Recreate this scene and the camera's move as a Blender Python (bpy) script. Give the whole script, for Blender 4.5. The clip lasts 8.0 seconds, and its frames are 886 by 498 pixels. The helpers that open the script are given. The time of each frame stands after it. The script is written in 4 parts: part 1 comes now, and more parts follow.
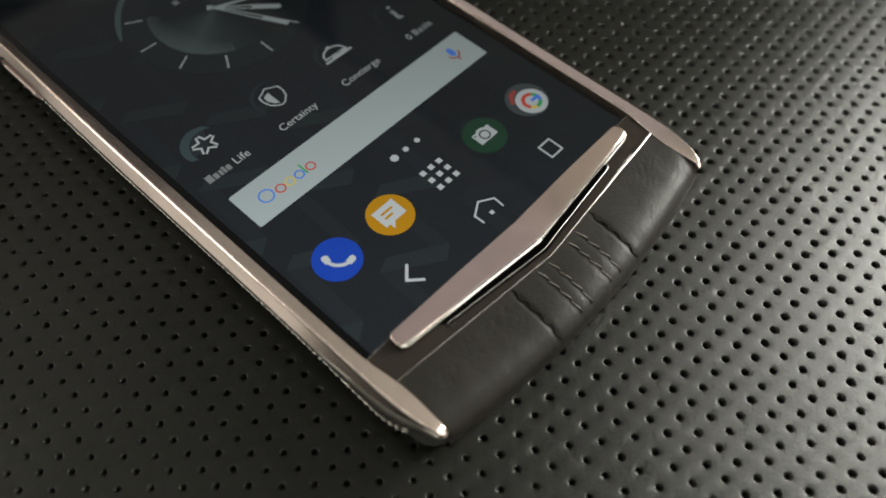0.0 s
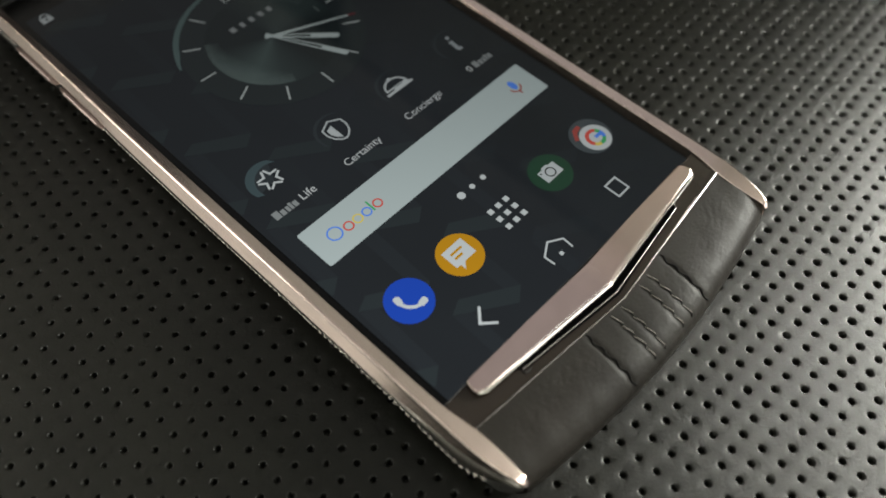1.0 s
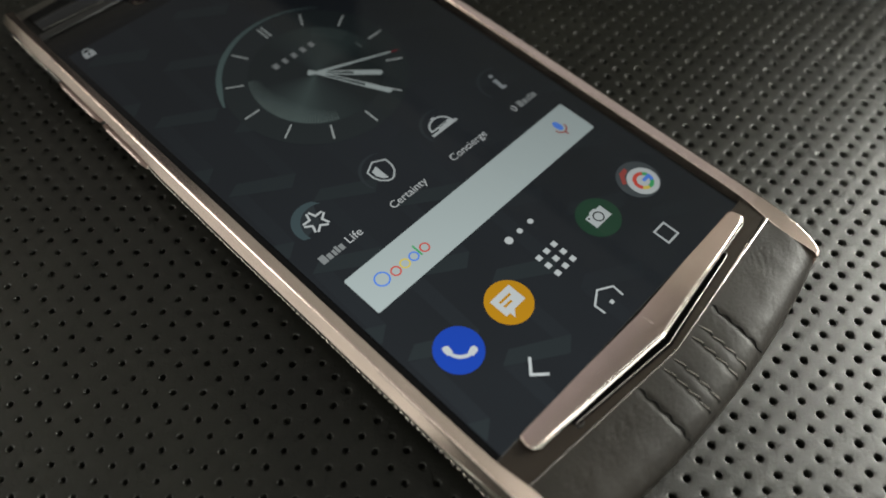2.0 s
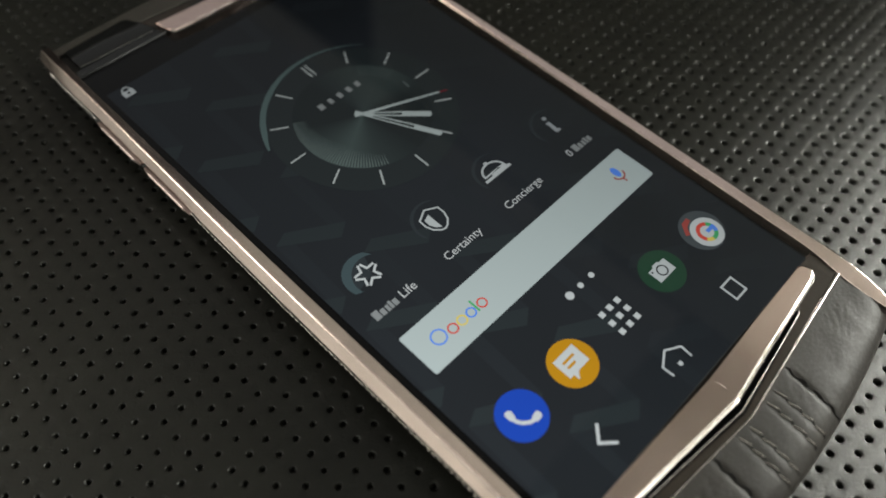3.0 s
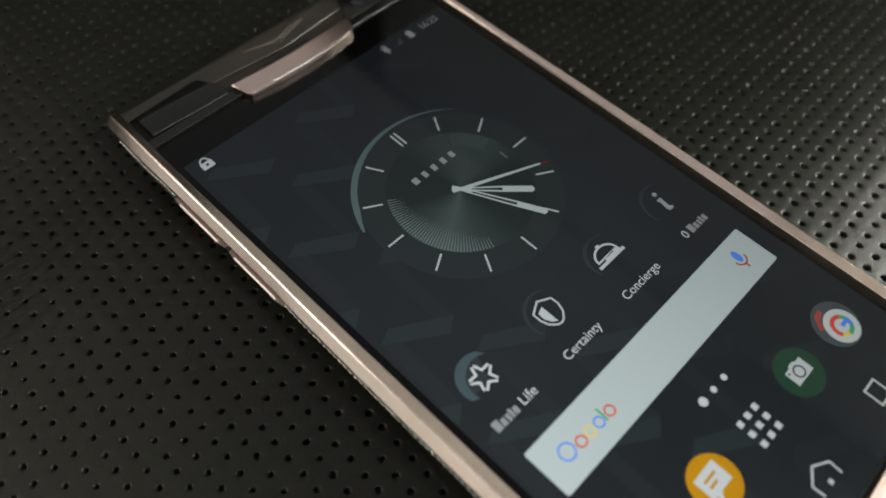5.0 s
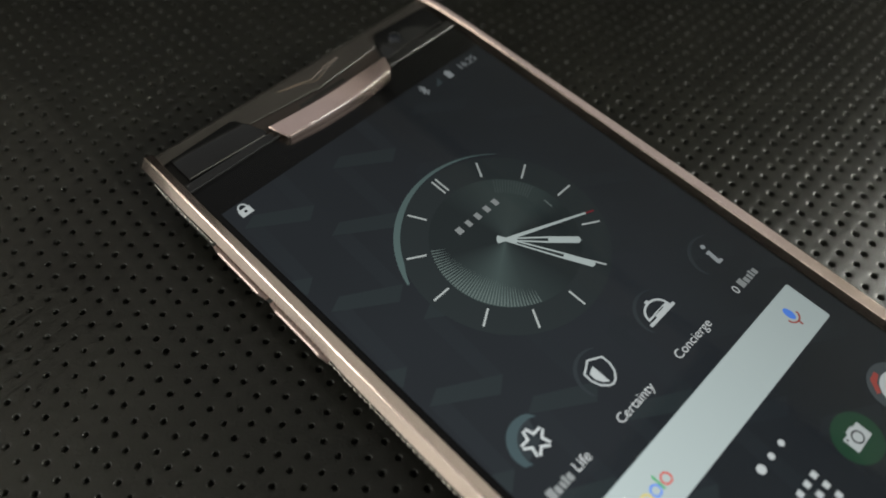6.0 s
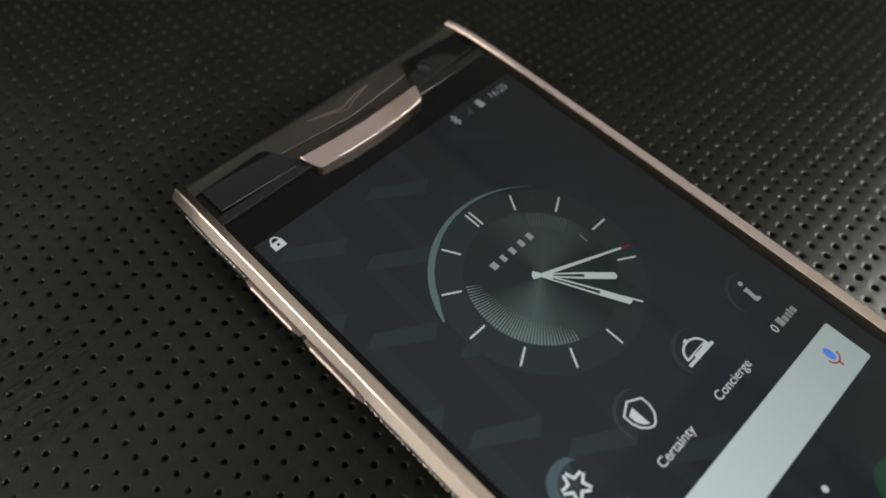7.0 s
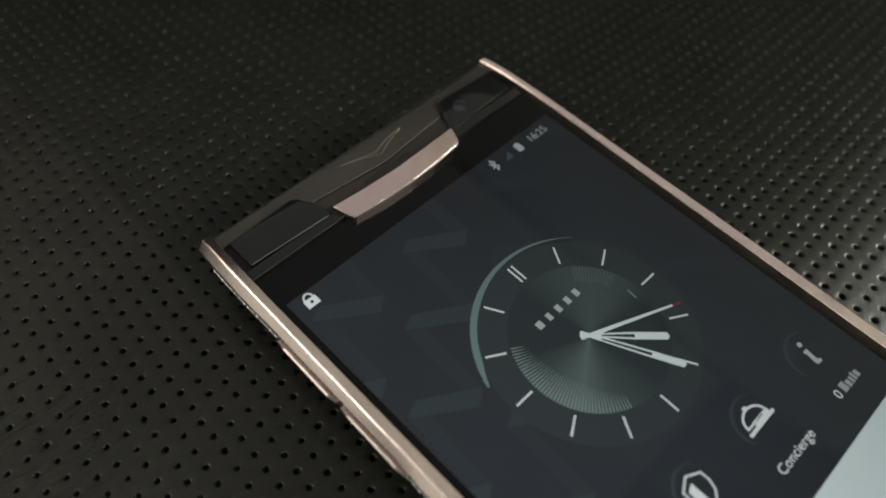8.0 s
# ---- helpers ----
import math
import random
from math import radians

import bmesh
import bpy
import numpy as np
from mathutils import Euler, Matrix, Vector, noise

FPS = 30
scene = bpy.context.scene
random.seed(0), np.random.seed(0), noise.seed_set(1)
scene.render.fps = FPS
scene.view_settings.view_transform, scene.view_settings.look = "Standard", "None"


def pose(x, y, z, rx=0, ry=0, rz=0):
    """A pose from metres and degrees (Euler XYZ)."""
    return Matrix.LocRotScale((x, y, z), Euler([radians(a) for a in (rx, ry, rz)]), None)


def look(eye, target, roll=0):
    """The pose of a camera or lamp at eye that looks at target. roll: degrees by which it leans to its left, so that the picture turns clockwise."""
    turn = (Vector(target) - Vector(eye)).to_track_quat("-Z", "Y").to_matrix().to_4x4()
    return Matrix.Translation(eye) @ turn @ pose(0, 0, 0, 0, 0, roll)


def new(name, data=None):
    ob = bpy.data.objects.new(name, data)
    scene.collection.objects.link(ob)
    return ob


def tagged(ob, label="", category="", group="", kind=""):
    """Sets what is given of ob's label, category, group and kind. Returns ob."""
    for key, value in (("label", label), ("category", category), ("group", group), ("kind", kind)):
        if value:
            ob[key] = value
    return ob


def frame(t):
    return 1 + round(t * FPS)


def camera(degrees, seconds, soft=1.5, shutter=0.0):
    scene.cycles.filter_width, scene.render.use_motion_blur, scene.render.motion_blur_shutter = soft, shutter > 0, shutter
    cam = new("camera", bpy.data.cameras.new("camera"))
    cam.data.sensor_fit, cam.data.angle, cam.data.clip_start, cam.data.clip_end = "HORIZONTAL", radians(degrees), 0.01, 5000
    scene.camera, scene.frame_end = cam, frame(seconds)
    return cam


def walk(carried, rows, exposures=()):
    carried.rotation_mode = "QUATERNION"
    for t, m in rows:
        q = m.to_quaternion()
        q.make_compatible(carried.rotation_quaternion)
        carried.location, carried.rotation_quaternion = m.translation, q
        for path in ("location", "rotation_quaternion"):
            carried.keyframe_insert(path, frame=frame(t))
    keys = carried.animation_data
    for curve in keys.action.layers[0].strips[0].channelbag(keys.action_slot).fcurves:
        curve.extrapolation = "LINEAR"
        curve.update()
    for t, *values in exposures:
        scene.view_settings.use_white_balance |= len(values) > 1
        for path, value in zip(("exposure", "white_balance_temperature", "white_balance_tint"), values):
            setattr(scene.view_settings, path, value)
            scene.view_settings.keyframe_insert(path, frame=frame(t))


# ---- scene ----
cam = camera(60.34, 8.0, soft=1.8)
cam.data.dof.use_dof, cam.data.dof.focus_distance, cam.data.dof.aperture_fstop = True, 0.130, 10.0
# seconds, eye in metres, turn in degrees
PATH = [
    (0.0, -0.06211, -0.05343, 0.11381, 32.757, -1.656, -47.603),
    (0.5, -0.06448, -0.04656, 0.11536, 32.624, -1.988, -47.288),
    (1.0, -0.06571, -0.03974, 0.11680, 32.394, -2.386, -47.217),
    (1.5, -0.06596, -0.03538, 0.11886, 32.478, -2.345, -46.843),
    (3.0, -0.06516, -0.01762, 0.11749, 33.582, -2.317, -45.773),
    (3.5, -0.06492, -0.01139, 0.11671, 33.652, -2.520, -46.009),
    (4.0, -0.06509, -0.00539, 0.11632, 33.602, -2.708, -45.987),
    (4.5, -0.06604, 0.00219, 0.11770, 33.581, -2.731, -45.783),
    (5.0, -0.06536, 0.00945, 0.11660, 33.383, -2.896, -45.870),
    (6.5, -0.06532, 0.02605, 0.11862, 33.821, -3.905, -45.301),
    (7.0, -0.06565, 0.02961, 0.11902, 33.951, -3.862, -45.158),
    (7.5, -0.06412, 0.03539, 0.11794, 34.114, -4.016, -45.204),
    (8.0, -0.06271, 0.04174, 0.11747, 34.445, -3.899, -44.856),
]
walk(cam, [(t, pose(x, y, z, rx, ry, rz)) for t, x, y, z, rx, ry, rz in PATH], exposures=((0.0, 0.0), (1.5, 0.0), (4.0, 0.0), (6.0, 0.13), (8.0, 0.20)))

# ---- world, lamps in the unseen openings ----
world = bpy.data.worlds.new("sky")
scene.world = world
world.use_nodes = True
wn = world.node_tree
sky = wn.nodes.new("ShaderNodeTexSky")
sky.sky_type, sky.sun_disc = "NISHITA", False
sky.sun_elevation, sky.sun_rotation = radians(14), radians(130)
wn.links.new(sky.outputs["Color"], wn.nodes["Background"].inputs["Color"])
wn.nodes["Background"].inputs["Strength"].default_value = 0.05

# unseen cabin, in metres, and its nine openings: (u0, u1, v0, v1), watts
# DEEP sets the side lamps back so the far mat stays dark
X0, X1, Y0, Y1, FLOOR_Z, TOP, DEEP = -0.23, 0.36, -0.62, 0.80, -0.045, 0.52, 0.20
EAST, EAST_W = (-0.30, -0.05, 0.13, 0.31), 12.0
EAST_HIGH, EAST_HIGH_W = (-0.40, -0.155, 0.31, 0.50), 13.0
# this and all below are added to light edges, mat and reflections
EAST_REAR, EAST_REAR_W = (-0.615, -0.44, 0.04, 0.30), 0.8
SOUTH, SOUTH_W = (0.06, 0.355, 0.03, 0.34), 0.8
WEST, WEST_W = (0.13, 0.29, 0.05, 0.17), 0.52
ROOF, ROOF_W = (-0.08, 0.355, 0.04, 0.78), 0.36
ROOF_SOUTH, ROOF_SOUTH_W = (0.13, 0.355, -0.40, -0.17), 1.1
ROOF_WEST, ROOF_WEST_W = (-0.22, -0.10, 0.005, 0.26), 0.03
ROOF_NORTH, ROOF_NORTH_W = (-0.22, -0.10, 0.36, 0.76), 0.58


def area_lamp(name, eye, target, w, h, watts, colour=(0.99, 0.995, 0.915)):
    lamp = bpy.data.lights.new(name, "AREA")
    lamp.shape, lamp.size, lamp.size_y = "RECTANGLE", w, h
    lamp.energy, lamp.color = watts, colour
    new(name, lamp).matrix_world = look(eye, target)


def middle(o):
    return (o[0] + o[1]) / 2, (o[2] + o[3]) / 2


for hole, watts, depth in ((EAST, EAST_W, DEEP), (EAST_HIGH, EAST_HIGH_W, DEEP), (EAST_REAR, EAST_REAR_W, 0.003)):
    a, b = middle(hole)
    area_lamp("side_lamp", (X1 + depth, a, b), (0, a, b), hole[1] - hole[0], hole[3] - hole[2], watts)
# added fill lamps for edge highlights and the left of the mat
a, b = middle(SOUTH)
area_lamp("rear_fill", (a, Y0 - 0.003, b), (a, 0, b), SOUTH[1] - SOUTH[0], SOUTH[3] - SOUTH[2], SOUTH_W)
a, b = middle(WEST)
area_lamp("far_fill", (X0 - 0.02, a, b), (0, a, b), WEST[1] - WEST[0], WEST[3] - WEST[2], WEST_W)
# added roof lamps for reflections; ROOF_WEST is dim to darken the left mat
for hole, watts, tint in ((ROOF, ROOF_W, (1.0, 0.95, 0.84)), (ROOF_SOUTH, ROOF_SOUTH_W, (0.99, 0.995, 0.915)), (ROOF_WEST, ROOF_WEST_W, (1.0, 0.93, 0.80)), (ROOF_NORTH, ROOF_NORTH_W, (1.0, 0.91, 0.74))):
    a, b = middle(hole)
    area_lamp("roof_fill", (a, b, TOP + 0.003), (a, b + 0.0001, 0), hole[1] - hole[0], hole[3] - hole[2], watts, tint)

# ---- materials ----
def shader(name, base=(0.5, 0.5, 0.5), rough=0.5, metal=0.0, spec=0.5, coat=0.0, emit=None, strength=1.0):
    m = bpy.data.materials.new(name)
    m.use_nodes = True
    p = m.node_tree.nodes["Principled BSDF"]
    p.inputs["Base Color"].default_value = (*base, 1)
    p.inputs["Roughness"].default_value = rough
    p.inputs["Metallic"].default_value = metal
    p.inputs["Specular IOR Level"].default_value = spec
    p.inputs["Coat Weight"].default_value = coat
    if emit:
        p.inputs["Emission Color"].default_value = (*emit, 1)
        p.inputs["Emission Strength"].default_value = strength
    return m, m.node_tree, p


def node(tree, kind, **settings):
    n = tree.nodes.new(kind)
    for key, value in settings.items():
        n.inputs[key.replace("_", " ")].default_value = value
    return n


def coords(tree, sx=1.0, sy=1.0, sz=1.0):
    """Object coordinates in millimetres, stretched."""
    tc, mp = tree.nodes.new("ShaderNodeTexCoord"), tree.nodes.new("ShaderNodeMapping")
    mp.inputs["Scale"].default_value = (1000 * sx, 1000 * sy, 1000 * sz)
    tree.links.new(tc.outputs["Object"], mp.inputs["Vector"])
    return mp.outputs["Vector"]


def ramp(tree, source, stops):
    r = tree.nodes.new("ShaderNodeValToRGB")
    while len(r.color_ramp.elements) < len(stops):
        r.color_ramp.elements.new(0.5)
    for e, (at, c) in zip(r.color_ramp.elements, stops):
        e.position, e.color = at, (*c, 1) if len(c) == 3 else c
    tree.links.new(source, r.inputs["Fac"])
    return r.outputs["Color"]


def leather(name, base, rough, grain, bump, streak=0.0, spec=0.5, creases=(), fleck=1.4):
    """Grained leather: fine pebbles, soft creases, uneven sheen; creases: (x, y, reach, depth) of puckered spots."""
    m, t, p = shader(name, base, rough, spec=spec)
    v = coords(t)
    pebble = node(t, "ShaderNodeTexVoronoi", Scale=grain)
    fine = node(t, "ShaderNodeTexNoise", Scale=grain * 2.4, Detail=6.0, Roughness=0.65)
    wide = node(t, "ShaderNodeTexNoise", Scale=0.055, Detail=4.0, Roughness=0.6)
    for n in (pebble, fine, wide):
        t.links.new(v, n.inputs["Vector"])
    col = ramp(t, wide.outputs["Fac"], [(0.3, tuple(c * 0.8 for c in base)), (0.72, tuple(c * 1.25 for c in base))])
    t.links.new(col, p.inputs["Base Color"])
    mix = node(t, "ShaderNodeMath")
    mix.operation = "MULTIPLY_ADD"
    t.links.new(fine.outputs["Fac"], mix.inputs[0])
    mix.inputs[1].default_value = fleck
    t.links.new(pebble.outputs["Distance"], mix.inputs[2])
    high = mix.outputs[0]
    if streak:
        sv = coords(t, 0.35, 1.6, 0.4)
        line = node(t, "ShaderNodeTexNoise", Scale=0.55, Detail=6.0, Roughness=0.7, Distortion=1.2)
        t.links.new(sv, line.inputs["Vector"])
        add = node(t, "ShaderNodeMath")
        add.operation = "MULTIPLY_ADD"
        t.links.new(line.outputs["Fac"], add.inputs[0])
        add.inputs[1].default_value = streak
        t.links.new(high, add.inputs[2])
        high = add.outputs[0]
    for x, y, reach, depth in creases:
        away = node(t, "ShaderNodeVectorMath")
        away.operation = "DISTANCE"
        t.links.new(v, away.inputs[0])
        away.inputs[1].default_value = (x, y, -3.0)
        near = node(t, "ShaderNodeMapRange")
        near.inputs["From Min"].default_value, near.inputs["From Max"].default_value = reach, 0.0
        near.inputs["To Max"].default_value = depth
        t.links.new(away.outputs["Value"], near.inputs["Value"])
        turn = t.nodes.new("ShaderNodeMapping")
        turn.inputs["Rotation"].default_value = (0, 0, radians(-45))
        turn.inputs["Scale"].default_value = (0.16, 1.0, 0.3)
        t.links.new(v, turn.inputs["Vector"])
        fold = node(t, "ShaderNodeTexNoise", Scale=0.75, Detail=4.0, Roughness=0.6, Distortion=0.9)
        t.links.new(turn.outputs["Vector"], fold.inputs["Vector"])
        add = node(t, "ShaderNodeMath")
        add.operation = "MULTIPLY_ADD"
        t.links.new(fold.outputs["Fac"], add.inputs[0])
        t.links.new(near.outputs["Result"], add.inputs[1])
        t.links.new(high, add.inputs[2])
        high = add.outputs[0]
    b = node(t, "ShaderNodeBump", Strength=bump, Distance=0.0001)
    t.links.new(high, b.inputs["Height"])
    t.links.new(b.outputs["Normal"], p.inputs["Normal"])
    rr = node(t, "ShaderNodeMapRange")
    rr.inputs["To Min"].default_value, rr.inputs["To Max"].default_value = rough - 0.06, rough + 0.07
    t.links.new(fine.outputs["Fac"], rr.inputs["Value"])
    t.links.new(rr.outputs["Result"], p.inputs["Roughness"])
    return m


def brushed(name, base, rough, sx=0.15, sy=0.15, sz=0.15, amount=0.06):
    """Satin metal with faint drawn lines and smudges."""
    m, t, p = shader(name, base, rough, metal=1.0)
    lines = node(t, "ShaderNodeTexNoise", Scale=6.0, Detail=4.0, Roughness=0.7)
    t.links.new(coords(t, sx, sy, sz), lines.inputs["Vector"])
    smudge = node(t, "ShaderNodeTexNoise", Scale=0.12, Detail=3.0)
    t.links.new(coords(t), smudge.inputs["Vector"])
    s = node(t, "ShaderNodeMath")
    s.operation = "MULTIPLY"
    t.links.new(lines.outputs["Fac"], s.inputs[0])
    t.links.new(smudge.outputs["Fac"], s.inputs[1])
    rr = node(t, "ShaderNodeMapRange")
    rr.inputs["To Min"].default_value, rr.inputs["To Max"].default_value = max(rough - amount, 0.03), rough + 2 * amount
    t.links.new(s.outputs[0], rr.inputs["Value"])
    t.links.new(rr.outputs["Result"], p.inputs["Roughness"])
    col = ramp(t, smudge.outputs["Fac"], [(0.3, tuple(c * 0.94 for c in base)), (0.7, tuple(min(c * 1.05, 1) for c in base))])
    t.links.new(col, p.inputs["Base Color"])
    return m


def glazed(tree, under):
    """The gloss of the cover glass bonded over what lies under it."""
    gloss = tree.nodes.new("ShaderNodeBsdfPrincipled")
    gloss.inputs["Base Color"].default_value = (0, 0, 0, 1)
    gloss.inputs["Roughness"].default_value = 0.03
    gloss.inputs["IOR"].default_value = 1.25
    add = tree.nodes.new("ShaderNodeAddShader")
    tree.links.new(under.outputs["BSDF"], add.inputs[0])
    tree.links.new(gloss.outputs["BSDF"], add.inputs[1])
    tree.links.new(add.outputs["Shader"], tree.nodes["Material Output"].inputs["Surface"])


def dims(made):
    """A display that dims when seen from aside: a tinted clear layer over it, under bonded glass."""
    p = made[2]
    glazed(made[1], p)
    p.inputs["Coat Weight"].default_value = 1.0
    p.inputs["Coat IOR"].default_value = 1.0
    p.inputs["Coat Tint"].default_value = (0.10, 0.10, 0.10, 1)
    return made


def lit(name, c, strength=1.0):
    """A patch of the lit display."""
    return dims(shader(name, (0.0, 0.0, 0.0), 0.5, spec=0.0, emit=c, strength=14.0 * strength))[0]


MAT_LEATHER = leather("mat_leather", (0.0045, 0.0044, 0.0034), 0.33, 1.7, 0.30, streak=0.35, fleck=2.2, spec=0.20, creases=((-72, 110, 24, 14.0), (51.0, -47.5, 7.5, 12.0)))
PANEL_LEATHER = leather("panel_leather", (0.0098, 0.0085, 0.0071), 0.45, 1.5, 0.22, streak=1.2, spec=0.11, fleck=0.7)
# smoother cap leather, its base also lightened for the light at that end
CAP_LEATHER_LIT = leather("cap_leather_lit", (0.017, 0.0152, 0.0132), 0.42, 2.6, 0.10, spec=0.26)
BODY_LEATHER = leather("body_leather", (0.012, 0.011, 0.010), 0.6, 2.2, 0.4)
ROSE = brushed("rose_gold", (0.72, 0.58, 0.53), 0.19, sy=0.02, amount=0.05)
# rose gold darkened, as the buttons would reflect too much lamp light
ROSE_DARKENED = brushed("rose_gold_darkened", (0.29, 0.225, 0.205), 0.42, sy=0.02)
ROSE_SATIN = brushed("rose_gold_satin", (0.64, 0.492, 0.45), 0.14, sx=0.02, amount=0.02)
STEEL = brushed("polished_trim", (0.66, 0.60, 0.56), 0.10)
EDGE = brushed("polished_edge", (0.62, 0.58, 0.545), 0.2, sx=0.02)
TRIM = brushed("satin_trim", (0.25, 0.232, 0.217), 0.2)
BRONZE = shader("dark_bronze", (0.012, 0.0092, 0.0072), 0.2, spec=0.27)[0]
BLACK_GLOSS = shader("black_ceramic", (0.004, 0.004, 0.004), 0.08, spec=0.28)[0]
BLACK_MATT = shader("black_recess", (0.003, 0.003, 0.003), 0.7, spec=0.2)[0]
RECESS = shader("brown_recess", (0.010, 0.0072, 0.0055), 0.4, spec=0.3)[0]
LENS = shader("camera_lens", (0.006, 0.007, 0.009), 0.06)[0]
THREAD = shader("grey_thread", (0.13, 0.115, 0.10), 0.6)[0]
# dark seams and needle gaps, and the shadows laid beside the stitches
SEAM_SHADOW_DARK = shader("dark_seam_and_shadow", (0.003, 0.003, 0.003), 0.9, spec=0.1)[0]
EMBLEM = shader("gilt_emblem", (0.075, 0.050, 0.034), 0.5)[0]
UNDER = shader("unlit_black", (0.0008, 0.0008, 0.0008), 0.9, spec=0.0)[0]
BORDER = shader("black_bordered_glass", (0.0008, 0.0008, 0.0008), 0.03, spec=0.16)[0]
EDGE_DARK = shader("dark_edge_wire", (0.14, 0.132, 0.122), 0.35, metal=1.0)[0]
DIM_STEEL = shader("dark_trim", (0.19, 0.178, 0.168), 0.26, metal=1.0)[0]
BEAD = shader("knurled_metal", (0.66, 0.60, 0.56), 0.24, metal=1.0)[0]
# unseen walls and ceiling, toned for what metal, glass and mat reflect
PLASTER = shader("wall_paint", (0.34, 0.345, 0.325), 0.8)[0]
CEILING_TONE = shader("ceiling_tone", (0.25, 0.25, 0.237), 0.8)[0]
DARK_REFLECT = shader("dark_reflection_panel", (0.010, 0.010, 0.0095), 0.8)[0]
BRIGHT_REFLECT = shader("bright_reflection_wall", (0.62, 0.62, 0.58), 0.8)[0]


# ---- building helpers (millimetres) ----
MM = 0.001


def part(name, bm, material, parent, label="", smooth=None):
    """Links a bmesh in millimetres as one mesh under a thing or a part."""
    bmesh.ops.scale(bm, vec=(MM, MM, MM), verts=bm.verts)
    bmesh.ops.recalc_face_normals(bm, faces=bm.faces)
    me = bpy.data.meshes.new(name)
    bm.to_mesh(me)
    bm.free()
    me.materials.append(material)
    if smooth is not None:
        me.shade_smooth()
        me.set_sharp_from_angle(angle=radians(smooth))
    ob = new(name, me)
    if parent:
        ob.parent = parent
    if label:
        tagged(ob, label)
    return ob


def prism(outline, z0, z1, bevel=0.0, segments=2, only_top=True):
    """An extruded outline (x, y), with bevelled upper edges."""
    bm = bmesh.new()
    low = [bm.verts.new((x, y, z0)) for x, y in outline]
    top = [bm.verts.new((x, y, z1)) for x, y in outline]
    n = len(outline)
    bm.faces.new(low[::-1])
    cap = bm.faces.new(top)
    for i in range(n):
        bm.faces.new((low[i], low[(i + 1) % n], top[(i + 1) % n], top[i]))
    if bevel:
        edges = [e for e in bm.edges if all(v in top for v in e.verts)] if only_top else bm.edges[:]
        bmesh.ops.bevel(bm, geom=edges, offset=bevel, segments=segments, profile=0.5, affect="EDGES")
    return bm


def flat(outline, z, bm=None):
    bm = bm or bmesh.new()
    bm.faces.new([bm.verts.new((x, y, z)) for x, y in outline])
    return bm


def oval(cx, cy, rx, ry=None, n=40, a0=0.0, a1=360.0):
    ry = ry or rx
    full = abs(a1 - a0) >= 360
    k = n if full else n + 1
    return [(cx + rx * math.sin(radians(a0 + (a1 - a0) * i / n)), cy + ry * math.cos(radians(a0 + (a1 - a0) * i / n))) for i in range(k)]


def band(points, width, z, closed=False, bm=None):
    """A flat stroke of even width along a line of points."""
    bm = bm or bmesh.new()
    n = len(points)
    left, right = [], []
    for i, (x, y) in enumerate(points):
        a = points[i - 1] if (i or closed) else points[0]
        b = points[(i + 1) % n] if (i < n - 1 or closed) else points[-1]
        d1, d2 = Vector((x - a[0], y - a[1])), Vector((b[0] - x, b[1] - y))
        d1 = d1.normalized() if d1.length else d2.normalized()
        d2 = d2.normalized() if d2.length else d1
        m = (d1 + d2).normalized()
        s = width / 2 / max(m.dot(d1), 0.35)
        left.append(bm.verts.new((x - m.y * s, y + m.x * s, z)))
        right.append(bm.verts.new((x + m.y * s, y - m.x * s, z)))
    for i in range(n if closed else n - 1):
        j = (i + 1) % n
        bm.faces.new((left[i], right[i], right[j], left[j]))
    return bm


def tube(points, r, sides=6, bm=None, caps=True):
    """A round wire along points (x, y, z)."""
    bm = bm or bmesh.new()
    rings = []
    for i, p in enumerate(points):
        a, b = Vector(points[max(i - 1, 0)]), Vector(points[min(i + 1, len(points) - 1)])
        d = (b - a).normalized()
        u = d.cross(Vector((0, 0, 1)) if abs(d.z) < 0.9 else Vector((1, 0, 0))).normalized()
        v = d.cross(u)
        rr = r[i] if isinstance(r, (list, tuple)) else r
        rings.append([bm.verts.new(Vector(p) + rr * (math.cos(2 * math.pi * k / sides) * u + math.sin(2 * math.pi * k / sides) * v)) for k in range(sides)])
    for p, q in zip(rings, rings[1:]):
        for k in range(sides):
            bm.faces.new((p[k], p[(k + 1) % sides], q[(k + 1) % sides], q[k]))
    if caps:
        bm.faces.new(rings[0][::-1])
        bm.faces.new(rings[-1])
    return bm


def loft(rows, closed=False):
    """A skin over rows of points of equal count."""
    bm = bmesh.new()
    vs = [[bm.verts.new(p) for p in row] for row in rows]
    n = len(rows[0])
    for a, b in zip(vs, vs[1:]):
        for k in range(n if closed else n - 1):
            bm.faces.new((a[k], a[(k + 1) % n], b[(k + 1) % n], b[k]))
    if closed:
        bm.faces.new(vs[0][::-1])
        bm.faces.new(vs[-1])
    return bm


def steps(x, table):
    """Values of a table (key, *values) at x, smoothly between rows."""
    if x <= table[0][0]:
        return table[0][1:]
    for a, b in zip(table, table[1:]):
        if x <= b[0]:
            f = (x - a[0]) / (b[0] - a[0])
            return tuple(p + (q - p) * f for p, q in zip(a[1:], b[1:]))
    return table[-1][1:]


